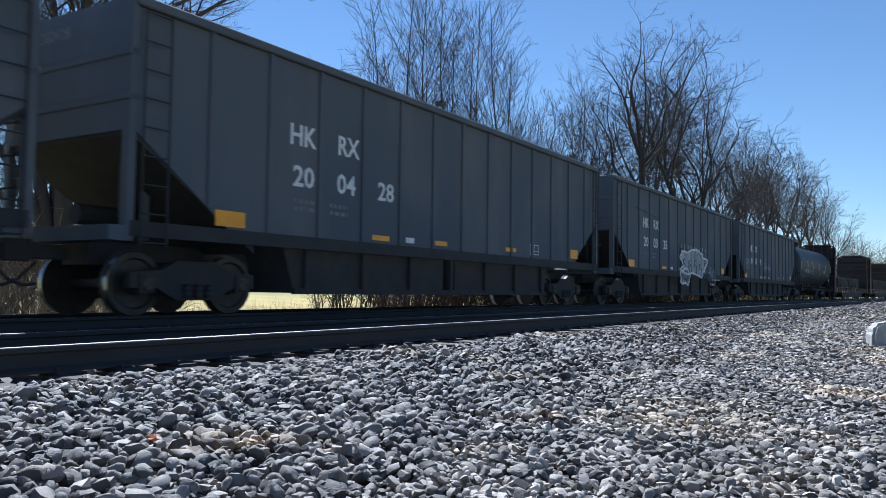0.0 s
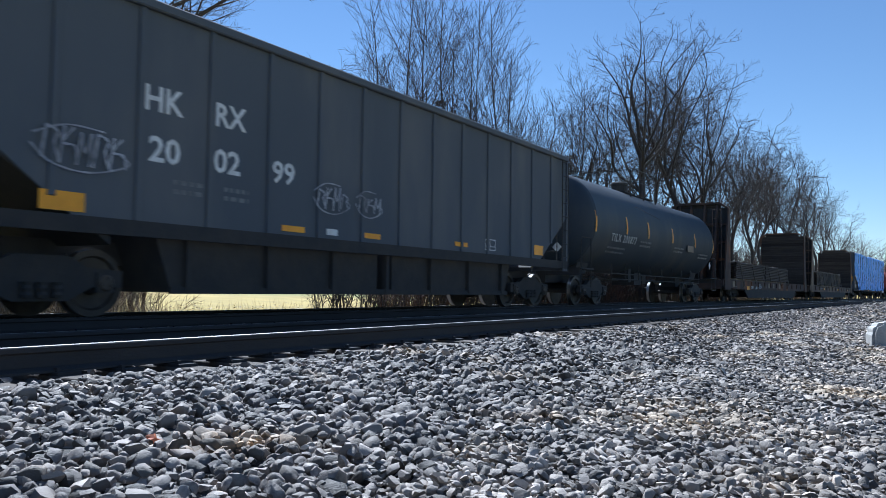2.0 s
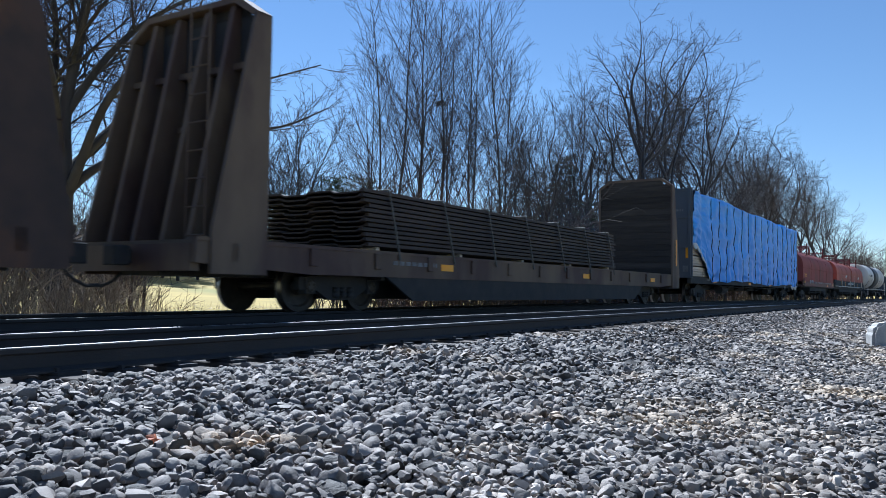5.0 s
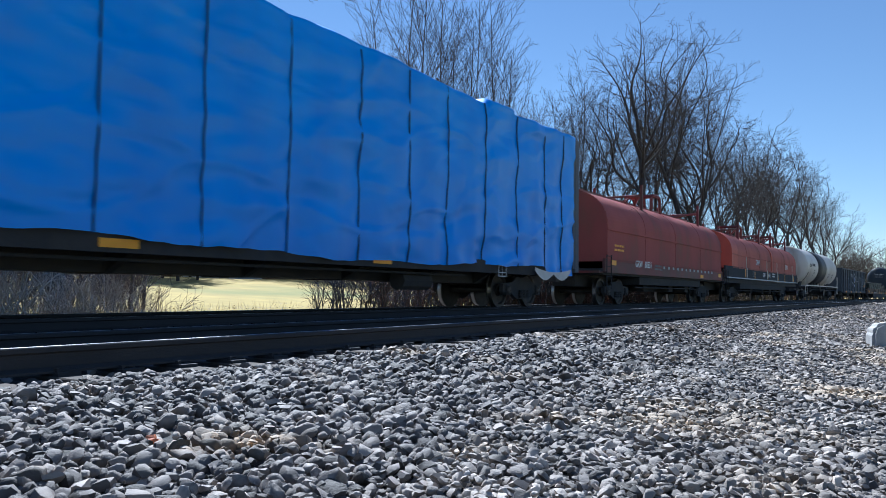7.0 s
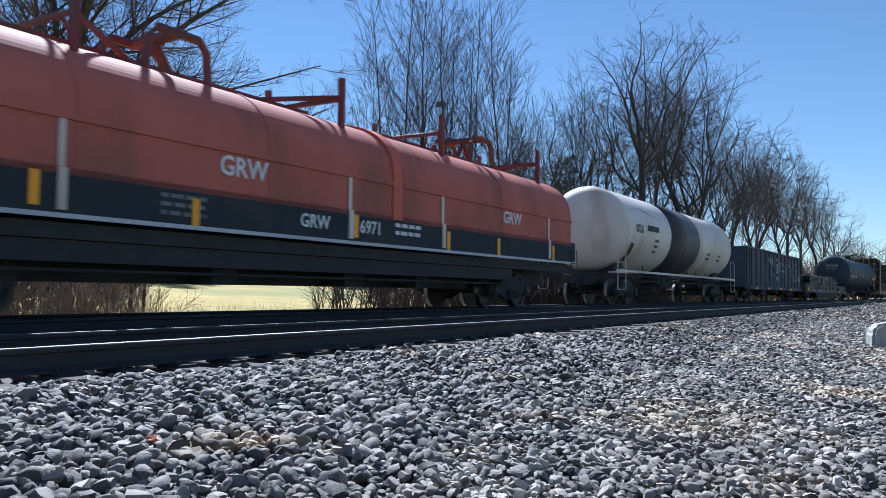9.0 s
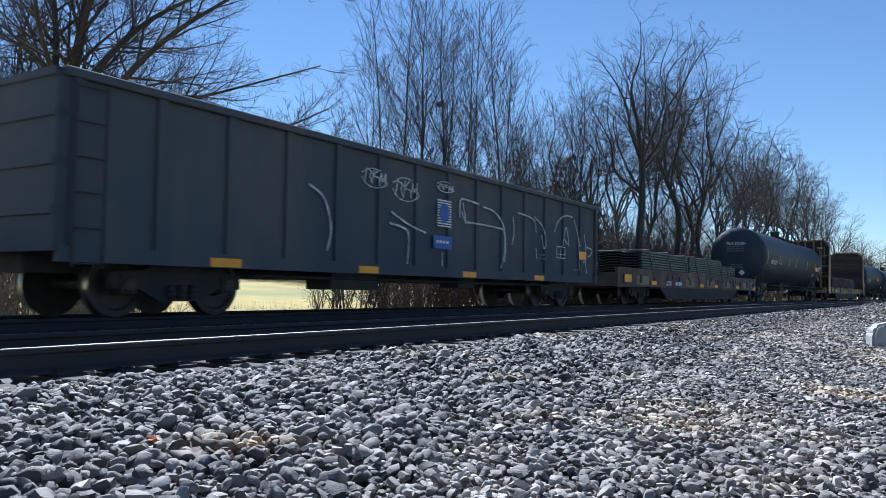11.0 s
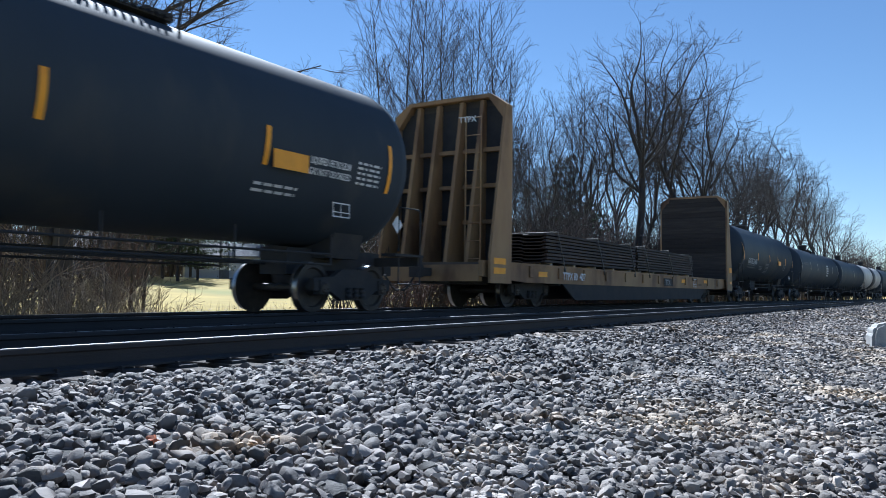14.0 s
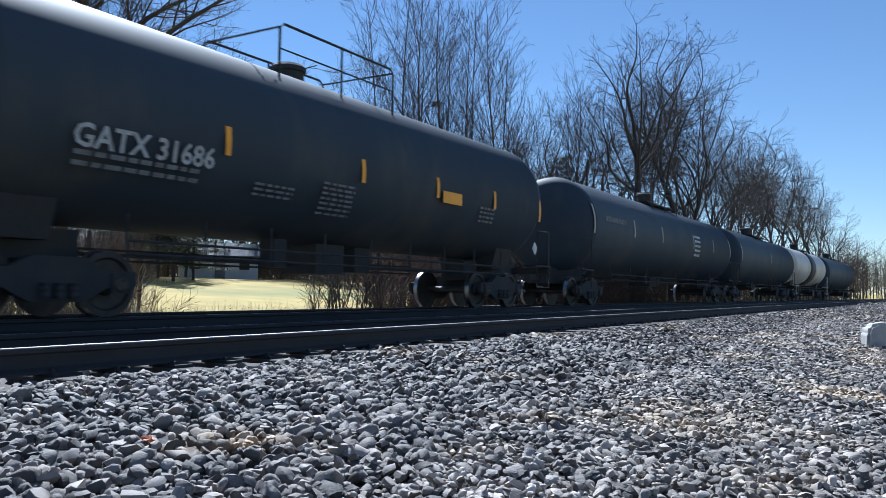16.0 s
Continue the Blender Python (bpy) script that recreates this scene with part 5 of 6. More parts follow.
def flat_car(s0, x0, x1, paint, label, load=None, front=None, rear=None, board=WOODBOARD, top=5.05, deep=0.0):
    car = car_base("flat_car", s0, label, (x1 - x0) / 2 - 0.1, (x1 - x0) / 2 - 3.5, "flat car")
    bm = bmesh.new()
    for y in (NEAR, -NEAR - 0.10):
        prism(bm, [(x0, 0.78 - deep), (x0 + 2.4, 0.66), (x1 - 2.4, 0.66), (x1, 0.78 - deep), (x1, 1.14 + deep), (x0, 1.14 + deep)], y, y + 0.10, axis="y")
        box(bm, x0, x1, y - 0.02, y + 0.12, 1.10 + deep, 1.16 + deep)
    part("side_sill", bm, paint, car)
    bm = bmesh.new()
    n = int((x1 - x0) / 0.32)
    for i in range(n):
        a = x0 + (x1 - x0) * i / n
        box(bm, a + 0.01, a + (x1 - x0) / n - 0.01, NEAR + 0.1, -NEAR - 0.1, 1.06, 1.12)
    part("deck_planks", bm, TIE, car)
    part("centre_sill", boxes((x0 + 0.2, x1 - 0.2, -0.45, 0.45, 0.60, 1.05)), UNDER, car)
    for a in (x0 - 0.02, x1 - 0.15):
        part("end_beam", boxes((a, a + 0.17, NEAR + 0.1, -NEAR - 0.1, 0.66, 1.06)), paint, car)
    bm = boxes((x0 + 4.6, x1 - 4.6, -0.40, 0.40, 0.22, 0.62))
    prism(bm, [(x0 + 4.6, 0.7), (x0 + 5.6, 0.20), (x1 - 5.6, 0.20), (x1 - 4.6, 0.7)], NEAR + 0.02, NEAR + 0.08, axis="y")
    part("underframe", bm, UNDER, car)
    for i in range(6):
        a = x0 + 4.6 + (x1 - x0 - 9.2) * i / 5
        part("crossbearer", boxes((a, a + 0.12, NEAR + 0.1, -NEAR - 0.1, 0.6, 1.0)), UNDER, car)
    n = 14
    for i in range(n):
        a = x0 + 0.7 + (x1 - x0 - 1.4) * i / (n - 1)
        part("stake_pocket", boxes((a - 0.09, a + 0.09, NEAR - 0.05, NEAR, 0.80, 1.10), bevel=0.012), paint, car)
    if front:
        bulkhead(car, front[0], front[1], paint, board, top)
    if rear:
        bulkhead(car, rear[0], rear[1], paint, board, top)
    for a, b, z1, m in load or ():
        steel_stack(car, a, b, 1.14, z1, m)
    return car


def steel_stack(car, x0, x1, z0, z1, material):
    """A load of sheet piles: interlocked layers on timbers, tied down with chains."""
    load = new("steel_load")
    load.parent = car
    layers = max(4, round((z1 - z0 - 0.1) / 0.095))
    rnd = random.Random(round(x0 * 10) + 900)
    for a in np.linspace(x0 + 0.4, x1 - 0.5, 5):
        part("timber", boxes((a, a + 0.12, -1.30, 1.30, z0, z0 + 0.10)), LUMBER, load)
    for i in range(layers):
        za = z0 + 0.10 + (z1 - z0 - 0.10) * i / layers
        th = (z1 - z0 - 0.10) / layers
        bm = bmesh.new()
        e = rnd.uniform(-0.10, 0.10)
        half = [(-1.30 + 0.65 * k + d, za + (th * 0.75 if up else th * 0.25)) for k in range(5) for d, up in ((0, k % 2 == 0), (0.10, k % 2 == 1)) if -1.30 + 0.65 * k + d <= 1.32]
        lower = [(y, z - th * 0.32) for y, z in half]
        prism(bm, half + lower[::-1], x0 + e, x1 + rnd.uniform(-0.14, 0.14))
        box(bm, x0 + e, x1 + e, -1.36, -1.28, za + th * 0.12, za + th * 0.80)
        box(bm, x0 + e, x1 + e, 1.28, 1.36, za + th * 0.12, za + th * 0.80)
        part("steel_layer", bm, material, load)
    ties = max(3, int((x1 - x0) / 1.9))
    for i in range(ties):
        bm = bmesh.new()
        a = x0 + 0.7 + (x1 - x0 - 1.4) * i / (ties - 1)
        lean = 0.20 + 0.05 * math.sin(i * 2.1)
        tube(bm, [(a + lean, NEAR - 0.03, 1.0), (a, -1.385, z1 + 0.02), (a, 1.385, z1 + 0.02), (a + lean, -NEAR, 1.0)], 0.030, 5)
        part("tie_down", bm, CHAIN, load)



c = flat_car(93.5, -13.1, 12.2, RUST, "rusty brown bulkhead flat car loaded with stacked steel", [(-9.8, -2.4, 2.12, STEEL_LOAD), (-2.2, 5.3, 2.12, STEEL_LOAD)], front=(-11.85, -12.95), rear=(11.15, 12.1))
reflectors(c, [(-12.4, 1.5), (-7.75, 0.74)], w=0.6, h=0.20, y=NEAR - 0.03)
for tx, x in (("TTPX", -7.1), ("8102", -5.95)):
    lettering("car_mark", tx, 0.22, x, NEAR - 0.056, 0.69, LETTER, c)
scrawl(c, -4.9, 0.72, 0.6, 0.24, NEAR - 0.03, 4, SPRAY_THIN)
for x, w in ((-11.2, 0.9), (-8.9, 0.5), (-3.4, 0.7), (-2.1, 0.5), (-0.7, 0.5), (1.2, 0.6)):
    part("pale_patch", boxes((x, x + w, NEAR - 0.004, NEAR, 0.78, 1.06)), PATCH, c, "patch of pale older paint")
bars("small_print", -5.2, NEAR - 0.006, 0.9, 0.6, 0.12, 2, LETTER_DIM, c, seed=6)
c = flat_car(120.4, -12.85, 12.2, FLATCAR, "weathered tan bulkhead flat car loaded with stacked steel", [(-8.7, 4.9, 2.35, STEEL_LOAD)], front=(-11.5, -12.6), rear=(11.1, 12.05))
reflectors(c, [(11.6, 2.05)], w=1.05, h=0.16, y=NEAR - 0.062, upright=True)
reflectors(c, [(-6.0, 0.9), (2.0, 0.9), (8.6, 0.9)], w=0.5, h=0.14, y=NEAR - 0.012)
bars("small_print", -8.0, NEAR - 0.006, 0.9, 1.6, 0.16, 1, LETTER_DIM, c, seed=16)

# ---- lumber car under a blue tarpaulin ----
def tarped_car(s0):
    x0, x1 = -13.55, 13.35
    car = car_base("lumber_car", s0, "lumber car with its load wrapped in blue tarpaulin", 13.5, 10.9, "railway car")
    part("centre_sill", boxes((x0, x1, -0.5, 0.5, 0.62, 1.0)), UNDER, car)
    for y in (NEAR + 0.05, -NEAR - 0.2):
        part("side_sill", boxes((x0, x1, y, y + 0.15, 0.86, 1.14)), UNDER, car)
    part("deck", boxes((x0, x1, NEAR + 0.06, -NEAR - 0.06, 1.10, 1.16)), UNDER, car)
    bm = bmesh.new()
    for i in range(8):
        a = x0 + 4.2 + (x1 - x0 - 8.4) * i / 7
        prism(bm, [(-1.4, 1.1), (1.4, 1.1), (0.5, 0.6), (-0.5, 0.6)], a, a + 0.12)
    for x in (-6.5, 5.2):
        tube(bm, [(x, -0.9, 0.62), (x + 1.1, -0.9, 0.62)], 0.2, 10)
    tube(bm, [(-7.5, -1.2, 0.78), (7.5, -1.2, 0.78)], 0.025, 5)
    part("underframe", bm, UNDER, car)
    for sg, xe in ((-1, x0), (1, x1)):
        part("end_bulkhead", boxes((xe - 0.06, xe + 0.06, NEAR - 0.03, -NEAR + 0.03, 1.1, 5.0), bevel=0.01), BLACK, car)
        for y in (-1.47, -0.5, 0.5, 1.37):
            part("bulkhead_post", boxes((xe + sg * 0.06 - 0.06, xe + sg * 0.06 + 0.06, y, y + 0.10, 1.1, 5.0)), BLACK, car)
        for z in (1.1, 2.4, 3.7, 4.9):
            part("bulkhead_beam", boxes((xe + sg * 0.05 - 0.055, xe + sg * 0.05 + 0.055, NEAR, -NEAR, z, z + 0.10)), BLACK, car)
    part("end_post", boxes((x1 + 0.12, x1 + 0.40, NEAR - 0.02, NEAR + 0.16, 1.0, 4.95), bevel=0.01), BLACK, car)
    ladder("ladder", car, x1 + 0.16, -1.1, 1.2, 4.8, across=True), ladder("ladder", car, x0 - 0.16, 1.1, 1.2, 4.8, across=True)
    lettering("car_mark", "HDKL", 0.2, x0 - 0.07, -0.05, 4.0, LETTER_DIM, car, along="end")
    bars("small_print", x0 - 0.07, -0.65, 4.0, 0.5, 0.2, 1, LETTER_DIM, car, along="end", seed=2)
    part("reflector", boxes((x0 - 0.075, x0 - 0.066, -1.42, -1.25, 1.95, 2.45)), YELLOW, car, "faded yellow reflector")
    part("stencil_frame", boxes((x0 - 0.075, x0 - 0.066, -1.45, -1.12, 1.35, 1.62)), LETTER_DIM, car)
    # lumber packs inside, seen where the sheet has torn
    rl = random.Random(19)
    for i in range(12):
        for k in range(2):
            z = 1.18 + i * 0.105 + (i // 4) * 0.05
            part("board", boxes((-13.45 + k * 2.1, -11.4 + k * 2.1 - rl.uniform(0.0, 0.03), NEAR + 0.09 + rl.uniform(0.0, 0.02), 1.35, z, z + 0.098), bevel=0.006), LUMBER, car)
    # the sheet: folds, seams and an uneven hem
    nx, nz = 300, 64
    verts, faces = [], []
    seams = [-11.9, -10.3, -8.8, -7.3, -5.6, -3.9, -2.3, -0.6, 1.2, 3.1, 4.7, 6.2, 7.9, 9.6, 11.3, 12.5]

    def hem(x):
        z = 1.02 + 0.03 * math.sin(x * 1.9) + 0.035 * noise.noise((x * 2.3, 5, 5)) - 0.06 * math.sin(x * 0.45)
        if x < -10.3:
            z += min(1.35, (-10.3 - x) * 0.52) + (0.25 if x < -11.2 else 0)
        if x > 11.5:
            z -= 0.15
        return z

    def bulge(x, t):
        d = min(abs(x - s) for s in seams)
        y = 0.045 * min(1.0, d / 0.6) - 0.02
        y += 0.06 * noise.noise((x * 0.8, t * 2.6, 1.0)) + 0.075 * noise.noise((x * 0.5 + t * 2.2, t * 7.0 - x * 0.35, 4.0)) + 0.03 * noise.noise((x * 1.5, t * 14.0, 7.0))
        y += 0.03 * (1 - t) ** 3 * math.sin(x * 6.0 + 2 * math.sin(x))
        for a, b, c, h in ((0.30, 3.0, 11.0, 0.030), (0.45, 5.0, 21.0, 0.014), (-0.35, 3.6, 31.0, 0.020)):   # sharp slanting creases
            y += h * max(0.0, 1 - 9.0 * abs(noise.noise((x * a + t * 1.2, t * b - x * a * 0.55, c)))) ** 2
        return y

    for i in range(nx + 1):
        x = x0 + 0.05 + (x1 - x0 - 0.1) * i / nx
        hb, ht = hem(x), 4.93 + 0.05 * math.sin(x * 0.6) + 0.03 * noise.noise((x * 1.4, 0, 0)) + (0.12 if 8.2 < x < 9.4 else 0)
        for j in range(nz + 1):
            t = j / nz
            verts.append((x, NEAR - 0.01 - bulge(x, t), hb + (ht - hb) * t))
        for yy in (-1.30, -0.6, 0.4, 1.3):
            verts.append((x, yy, ht + 0.08 + 0.03 * noise.noise((x, yy * 2, 3))))
        verts.append((x, -NEAR, ht)), verts.append((x, -NEAR + 0.03, 1.2))
    m = nz + 7
    for i in range(nx):
        for j in range(m - 1):
            a = i * m + j
            faces.append((a, a + m, a + m + 1, a + 1))
    me = bpy.data.meshes.new("tarpaulin")
    me.from_pydata(verts, [], faces)
    me.materials.append(TARP)
    me.shade_smooth()
    ob = new("tarpaulin", me)
    ob.parent = car
    ob["label"] = "wrinkled blue tarpaulin with a torn corner"
    for s in seams[1:]:
        bm = bmesh.new()
        pts = [(s + 0.006 * math.sin(k + s), NEAR - 0.022 - bulge(s, k / 12), hem(s) - 0.02 + (4.9 - hem(s)) * k / 12) for k in range(13)]
        tube(bm, pts, 0.019, 4)
        part("strap", bm, STRAP, car)
    bm = bmesh.new()                                  # white lining that hangs from the tear
    ring = [(-13.5 + 0.16 * k, hem(-13.5 + 0.16 * k) + 0.03, hem(-13.5 + 0.16 * k) - 0.16 - 0.10 * math.sin(k * 0.9) ** 2) for k in range(17)]
    top = [bm.verts.new((x, NEAR - 0.05, a)) for x, a, b in ring]
    low = [bm.verts.new((x, NEAR - 0.09 - 0.02 * math.sin(x * 9), b)) for x, a, b in ring]
    for k in range(16):
        bm.faces.new((top[k], top[k + 1], low[k + 1], low[k]))
    part("lining", bm, WRAP, car, "torn white plastic lining")
    bm = bmesh.new()
    pts = [(10.6 + 0.15 * k, 1.06 - 0.10 * math.sin(k / 16 * math.pi)) for k in range(17)]
    top = [bm.verts.new((x, NEAR - 0.07, z)) for x, z in pts]
    low = [bm.verts.new((x, NEAR - 0.06, z - 0.05 - 0.20 * abs(math.sin((i + 0.4) / 17 * math.tau)))) for i, (x, z) in enumerate(pts)]
    for k in range(16):
        bm.faces.new((top[k], top[k + 1], low[k + 1], low[k]))
    part("lining", bm, WRAP, car)
    reflectors(car, [(-1.9, 0.98), (3.9, 0.98), (-9.5, 1.0)], w=0.6, h=0.12, y=NEAR + 0.03)
    frame_mark(car, 8.7, 0.78, 0.42, 0.28, y=NEAR + 0.03)
    bars("small_print", -11.0, NEAR + 0.03, 1.0, 0.6, 0.2, 1, LETTER_DIM, car, seed=8)
    return car


tarped_car(148.1)


# ---- coil cars with red hoods ----
def hood_outline(w, z0, z1, top):
    pts = [(-w, z0), (-w, z1)]
    for k in range(1, 40):
        a = math.pi * k / 40
        pts.append((-w * math.cos(a) ** 1 if abs(math.cos(a)) < 1 else -w, z1 + (top - z1) * math.sin(a) ** 0.85))
    return pts + [(w, z1), (w, z0)]


def hood(car, x0, x1, z0, material, top=3.62, label="", guides=None):
    bm = bmesh.new()
    prof = hood_outline(1.46, z0, 2.55, top)
    prism(bm, prof, x0, x1)
    cover = part("hood", bm, material, car, label, smooth=False)
    big = [(y * 1.006, z + (0.010 if z > 1.9 else 0)) for y, z in prof]
    n = max(2, round((x1 - x0) / 4.0))
    for i in range(n + 1):
        x = x0 + 0.03 + (x1 - x0 - 0.12) * i / n
        part("hood_rib", prism(bmesh.new(), big, x, x + 0.06), material, cover)
    part("hood_flange", boxes((x0, x1, -1.50, -1.455, 2.46, 2.53), (x0, x1, 1.455, 1.50, 2.46, 2.53), (x0, x1, -1.50, -1.455, z0, z0 + 0.09)), material, cover)
    bm = bmesh.new()                                  # lifting frames on the ridge
    zr = top + 0.02
    box(bm, x0 + 1.0, x1 - 1.0, -0.10, 0.10, zr - 0.03, zr + 0.12)
    part("ridge_beam", bm, RED_DARK, cover)
    front, mid, back = guides or (x0 + 1.7, (x0 + x1) / 2, x1 - 1.7)
    bm = bmesh.new()
    for y in (-0.55, 0.55):
        tube(bm, [(mid - 0.62, y, zr - 0.25), (mid - 0.55, y, zr + 0.42), (mid - 0.40, y, zr + 0.58), (mid + 0.40, y, zr + 0.58), (mid + 0.55, y, zr + 0.42), (mid + 0.62, y, zr - 0.25)], 0.07, 6)
    tube(bm, [(mid, -0.6, zr + 0.58), (mid, 0.6, zr + 0.58)], 0.09, 6)
    tube(bm, [(mid - 0.35, 0, zr), (mid, 0, zr + 0.55), (mid + 0.35, 0, zr)], 0.07, 6)
    part("lifting_lug", bm, RED_DARK, cover)
    for sg, x in ((-1, front), (1, back)):
        bm = bmesh.new()
        tube(bm, [(x - sg * 1.5, -0.15, zr + 0.02), (x, -0.85, zr + 0.30)], 0.05, 5)
        tube(bm, [(x - sg * 1.5, 0.15, zr + 0.02), (x, 0.85, zr + 0.30)], 0.05, 5)
        tube(bm, [(x, -0.95, zr + 0.26), (x, 0.95, zr + 0.26)], 0.05, 5)
        for y in (-0.95, 0.95):
            box(bm, x - 0.05, x + 0.05, y - 0.05, y + 0.05, 3.05, zr + 0.66)
        tube(bm, [(x - sg * 0.7, 0, zr + 0.05), (x - sg * 0.1, -0.5, zr + 0.27)], 0.035, 5)
        part("guide_frame", bm, RED_DARK, cover)
    return cover


def coil_car(s0, half, label, hoods, sill_paint, sill_z, truck_at, top=3.75):
    car = car_base("coil_car", s0, label, half, truck_at, "coil car")
    for y in (NEAR, -NEAR - 0.10):
        part("side_sill", boxes((-half, half, y, y + 0.10, sill_z[0], sill_z[1])), sill_paint, car)
        part("sill_flange", boxes((-half, half, y - 0.03, y + 0.12, sill_z[0] - 0.05, sill_z[0] - 0.002)), sill_paint, car)
    part("deck", boxes((-half, half, NEAR + 0.1, -NEAR - 0.1, 1.0, 1.2)), UNDER, car)
    part("centre_sill", boxes((-half + 0.1, half - 0.1, -0.4, 0.4, 0.62, 1.0)), UNDER, car)
    part("trough", boxes((-half + 3.8, half - 3.8, NEAR + 0.15, -NEAR - 0.15, 0.72, 0.99)), UNDER, car)
    part("keel", boxes((-half + 4.6, half - 4.6, -0.5, 0.5, 0.48, 0.72)), UNDER, car)
    for x in (-3.0, 0.2, 2.6):
        part("brake_box", boxes((x, x + 0.5, -1.1, -0.6, 0.48, 0.8)), UNDER, car)
    part("train_pipe", tube(bmesh.new(), [(-half + 3.6, -1.25, 0.62), (half - 3.6, -1.25, 0.62)], 0.025, 5), UNDER, car)
    for sg in (-1, 1):
        part("end_platform", boxes((sg * half - 0.28, sg * half + 0.28, NEAR + 0.1, -NEAR - 0.1, 1.05, 1.12)), sill_paint, car)
    for sg in (-1, 1):
        ladder("ladder", car, sg * (half - 0.2), NEAR - 0.05, 0.6, 1.6, rungs=4)
    for x0, x1, m, lb, *guides in hoods:
        hood(car, x0, x1, sill_z[1] - 0.08, m, top=top, label=lb, guides=guides)
    return car


c = coil_car(172.0, 8.0, "dark red coil car with a rounded faded hood", [(-7.75, 7.75, RED, "faded dusty red rounded hood", -2.75, 0.25, 5.4)], RED_DARK, (1.12, 1.52), 5.75, top=3.86)
lettering("car_mark", "GRW", 0.33, -5.1, NEAR - 0.006, 1.34, LETTER, c), lettering("car_mark", "80531", 0.33, -4.08, NEAR - 0.006, 1.34, LETTER, c)
reflectors(c, [(-7.3, 1.40), (3.9, 1.18), (7.2, 1.3)], w=0.5, h=0.16)
bars("small_print", -2.9, NEAR - 0.006, 1.42, 0.9, 0.13, 2, LETTER_DIM, c, seed=31)
for x in np.arange(-1.8, 6.2, 0.62):
    part("painted_square", boxes((x, x + 0.20, NEAR - 0.006, NEAR, 1.36, 1.46)), LETTER_GREY, c)
bars("small_print", -7.1, -1.475, 1.95, 0.9, 0.14, 2, YELLOW, c, seed=33)
c = coil_car(191.0, 10.45, "coil car with two red hoods above a black side sill", [(-8.95, 1.25, SALMON, "faded red hood with white initials", -5.3, -3.3, 0.2), (1.55, 10.2, SALMON, "faded red hood with a bright end rim", 3.8, 6.4, 9.0)], BLACK_SILL, (1.30, 1.86), 7.2)
part("hood_rim", prism(bmesh.new(), [(y * 1.03, z + (0.05 if z > 2 else 0)) for y, z in hood_outline(1.46, 1.8, 2.55, 3.75)], 1.18, 1.50), ORANGE, c, "bright orange red hood rim")
part("hood_rim", prism(bmesh.new(), [(y * 1.02, z + (0.04 if z > 2 else 0)) for y, z in hood_outline(1.46, 1.8, 2.55, 3.75)], -9.1, -7.8), ORANGE, c, "bright orange red hood end")
lettering("car_mark", "GRW", 0.42, -3.25, -1.475, 2.12, LETTER, c), lettering("car_mark", "GRW", 0.42, 5.9, -1.475, 2.12, LETTER, c)
lettering("car_mark", "GRW", 0.32, -1.5, NEAR - 0.006, 1.47, LETTER, c), lettering("car_mark", "6971", 0.34, 0.12, NEAR - 0.006, 1.47, LETTER, c)
bars("small_print", 1.25, NEAR - 0.006, 1.66, 0.9, 0.15, 2, LETTER, c, seed=35), bars("small_print", -4.3, NEAR - 0.006, 1.66, 0.8, 0.12, 3, LETTER_DIM, c, seed=36)
for x in (-5.75, -0.15, 3.05, 8.6):
    part("white_post", boxes((x - 0.06, x + 0.06, NEAR - 0.03, NEAR, 1.34, 1.86)), WHITE, c)
    part("white_stripe", boxes((x - 0.045, x + 0.045, -1.486, -1.476, 1.86, 2.47)), WHITE, c)
reflectors(c, [(-6.1, 1.58), (0.0, 1.58), (-3.7, 1.48), (3.25, 1.5), (5.6, 1.5), (8.85, 1.5)], w=0.42, h=0.13, upright=True)
part("deck_edge", boxes((-10.45, 10.45, NEAR - 0.05, NEAR - 0.032, 1.24, 1.30)), SIDING, c)

# ---- white tank car ----
c, zc, r = tank_car(213.8, 7.75, "white tank car with a dark painted band and rust stains", paint=WHITE, radius=1.50, zc=2.70, band=(-2.6, 1.7), strips=())
on_shell(c, "UTLX", 0.40, -6.9, 2.60, zc, r, LETTER_DARK, 0.8), print_on_shell(c, -5.6, 2.72, 1.3, 1, 0.42, zc, r, 50, LETTER_DARK)
print_on_shell(c, -4.6, 2.35, 0.4, 3, 0.2, zc, r, 52, LETTER_DARK), print_on_shell(c, 3.2, 2.2, 0.5, 2, 0.2, zc, r, 55, LETTER_DARK), print_on_shell(c, 5.2, 2.2, 0.5, 2, 0.2, zc, r, 58, LETTER_DARK)
part("walkway_edge", boxes((-8.6, 8.6, NEAR, NEAR + 0.12, 1.14, 1.22)), WHITE, c)
part("stain", lathe(bmesh.new(), [(-7.2, 1.512), (-6.85, 1.512)], 8, "x", (0, 0, zc), arc_from=math.pi + 0.35, arc_to=math.pi + 0.85), RUST, c, "rust stain")


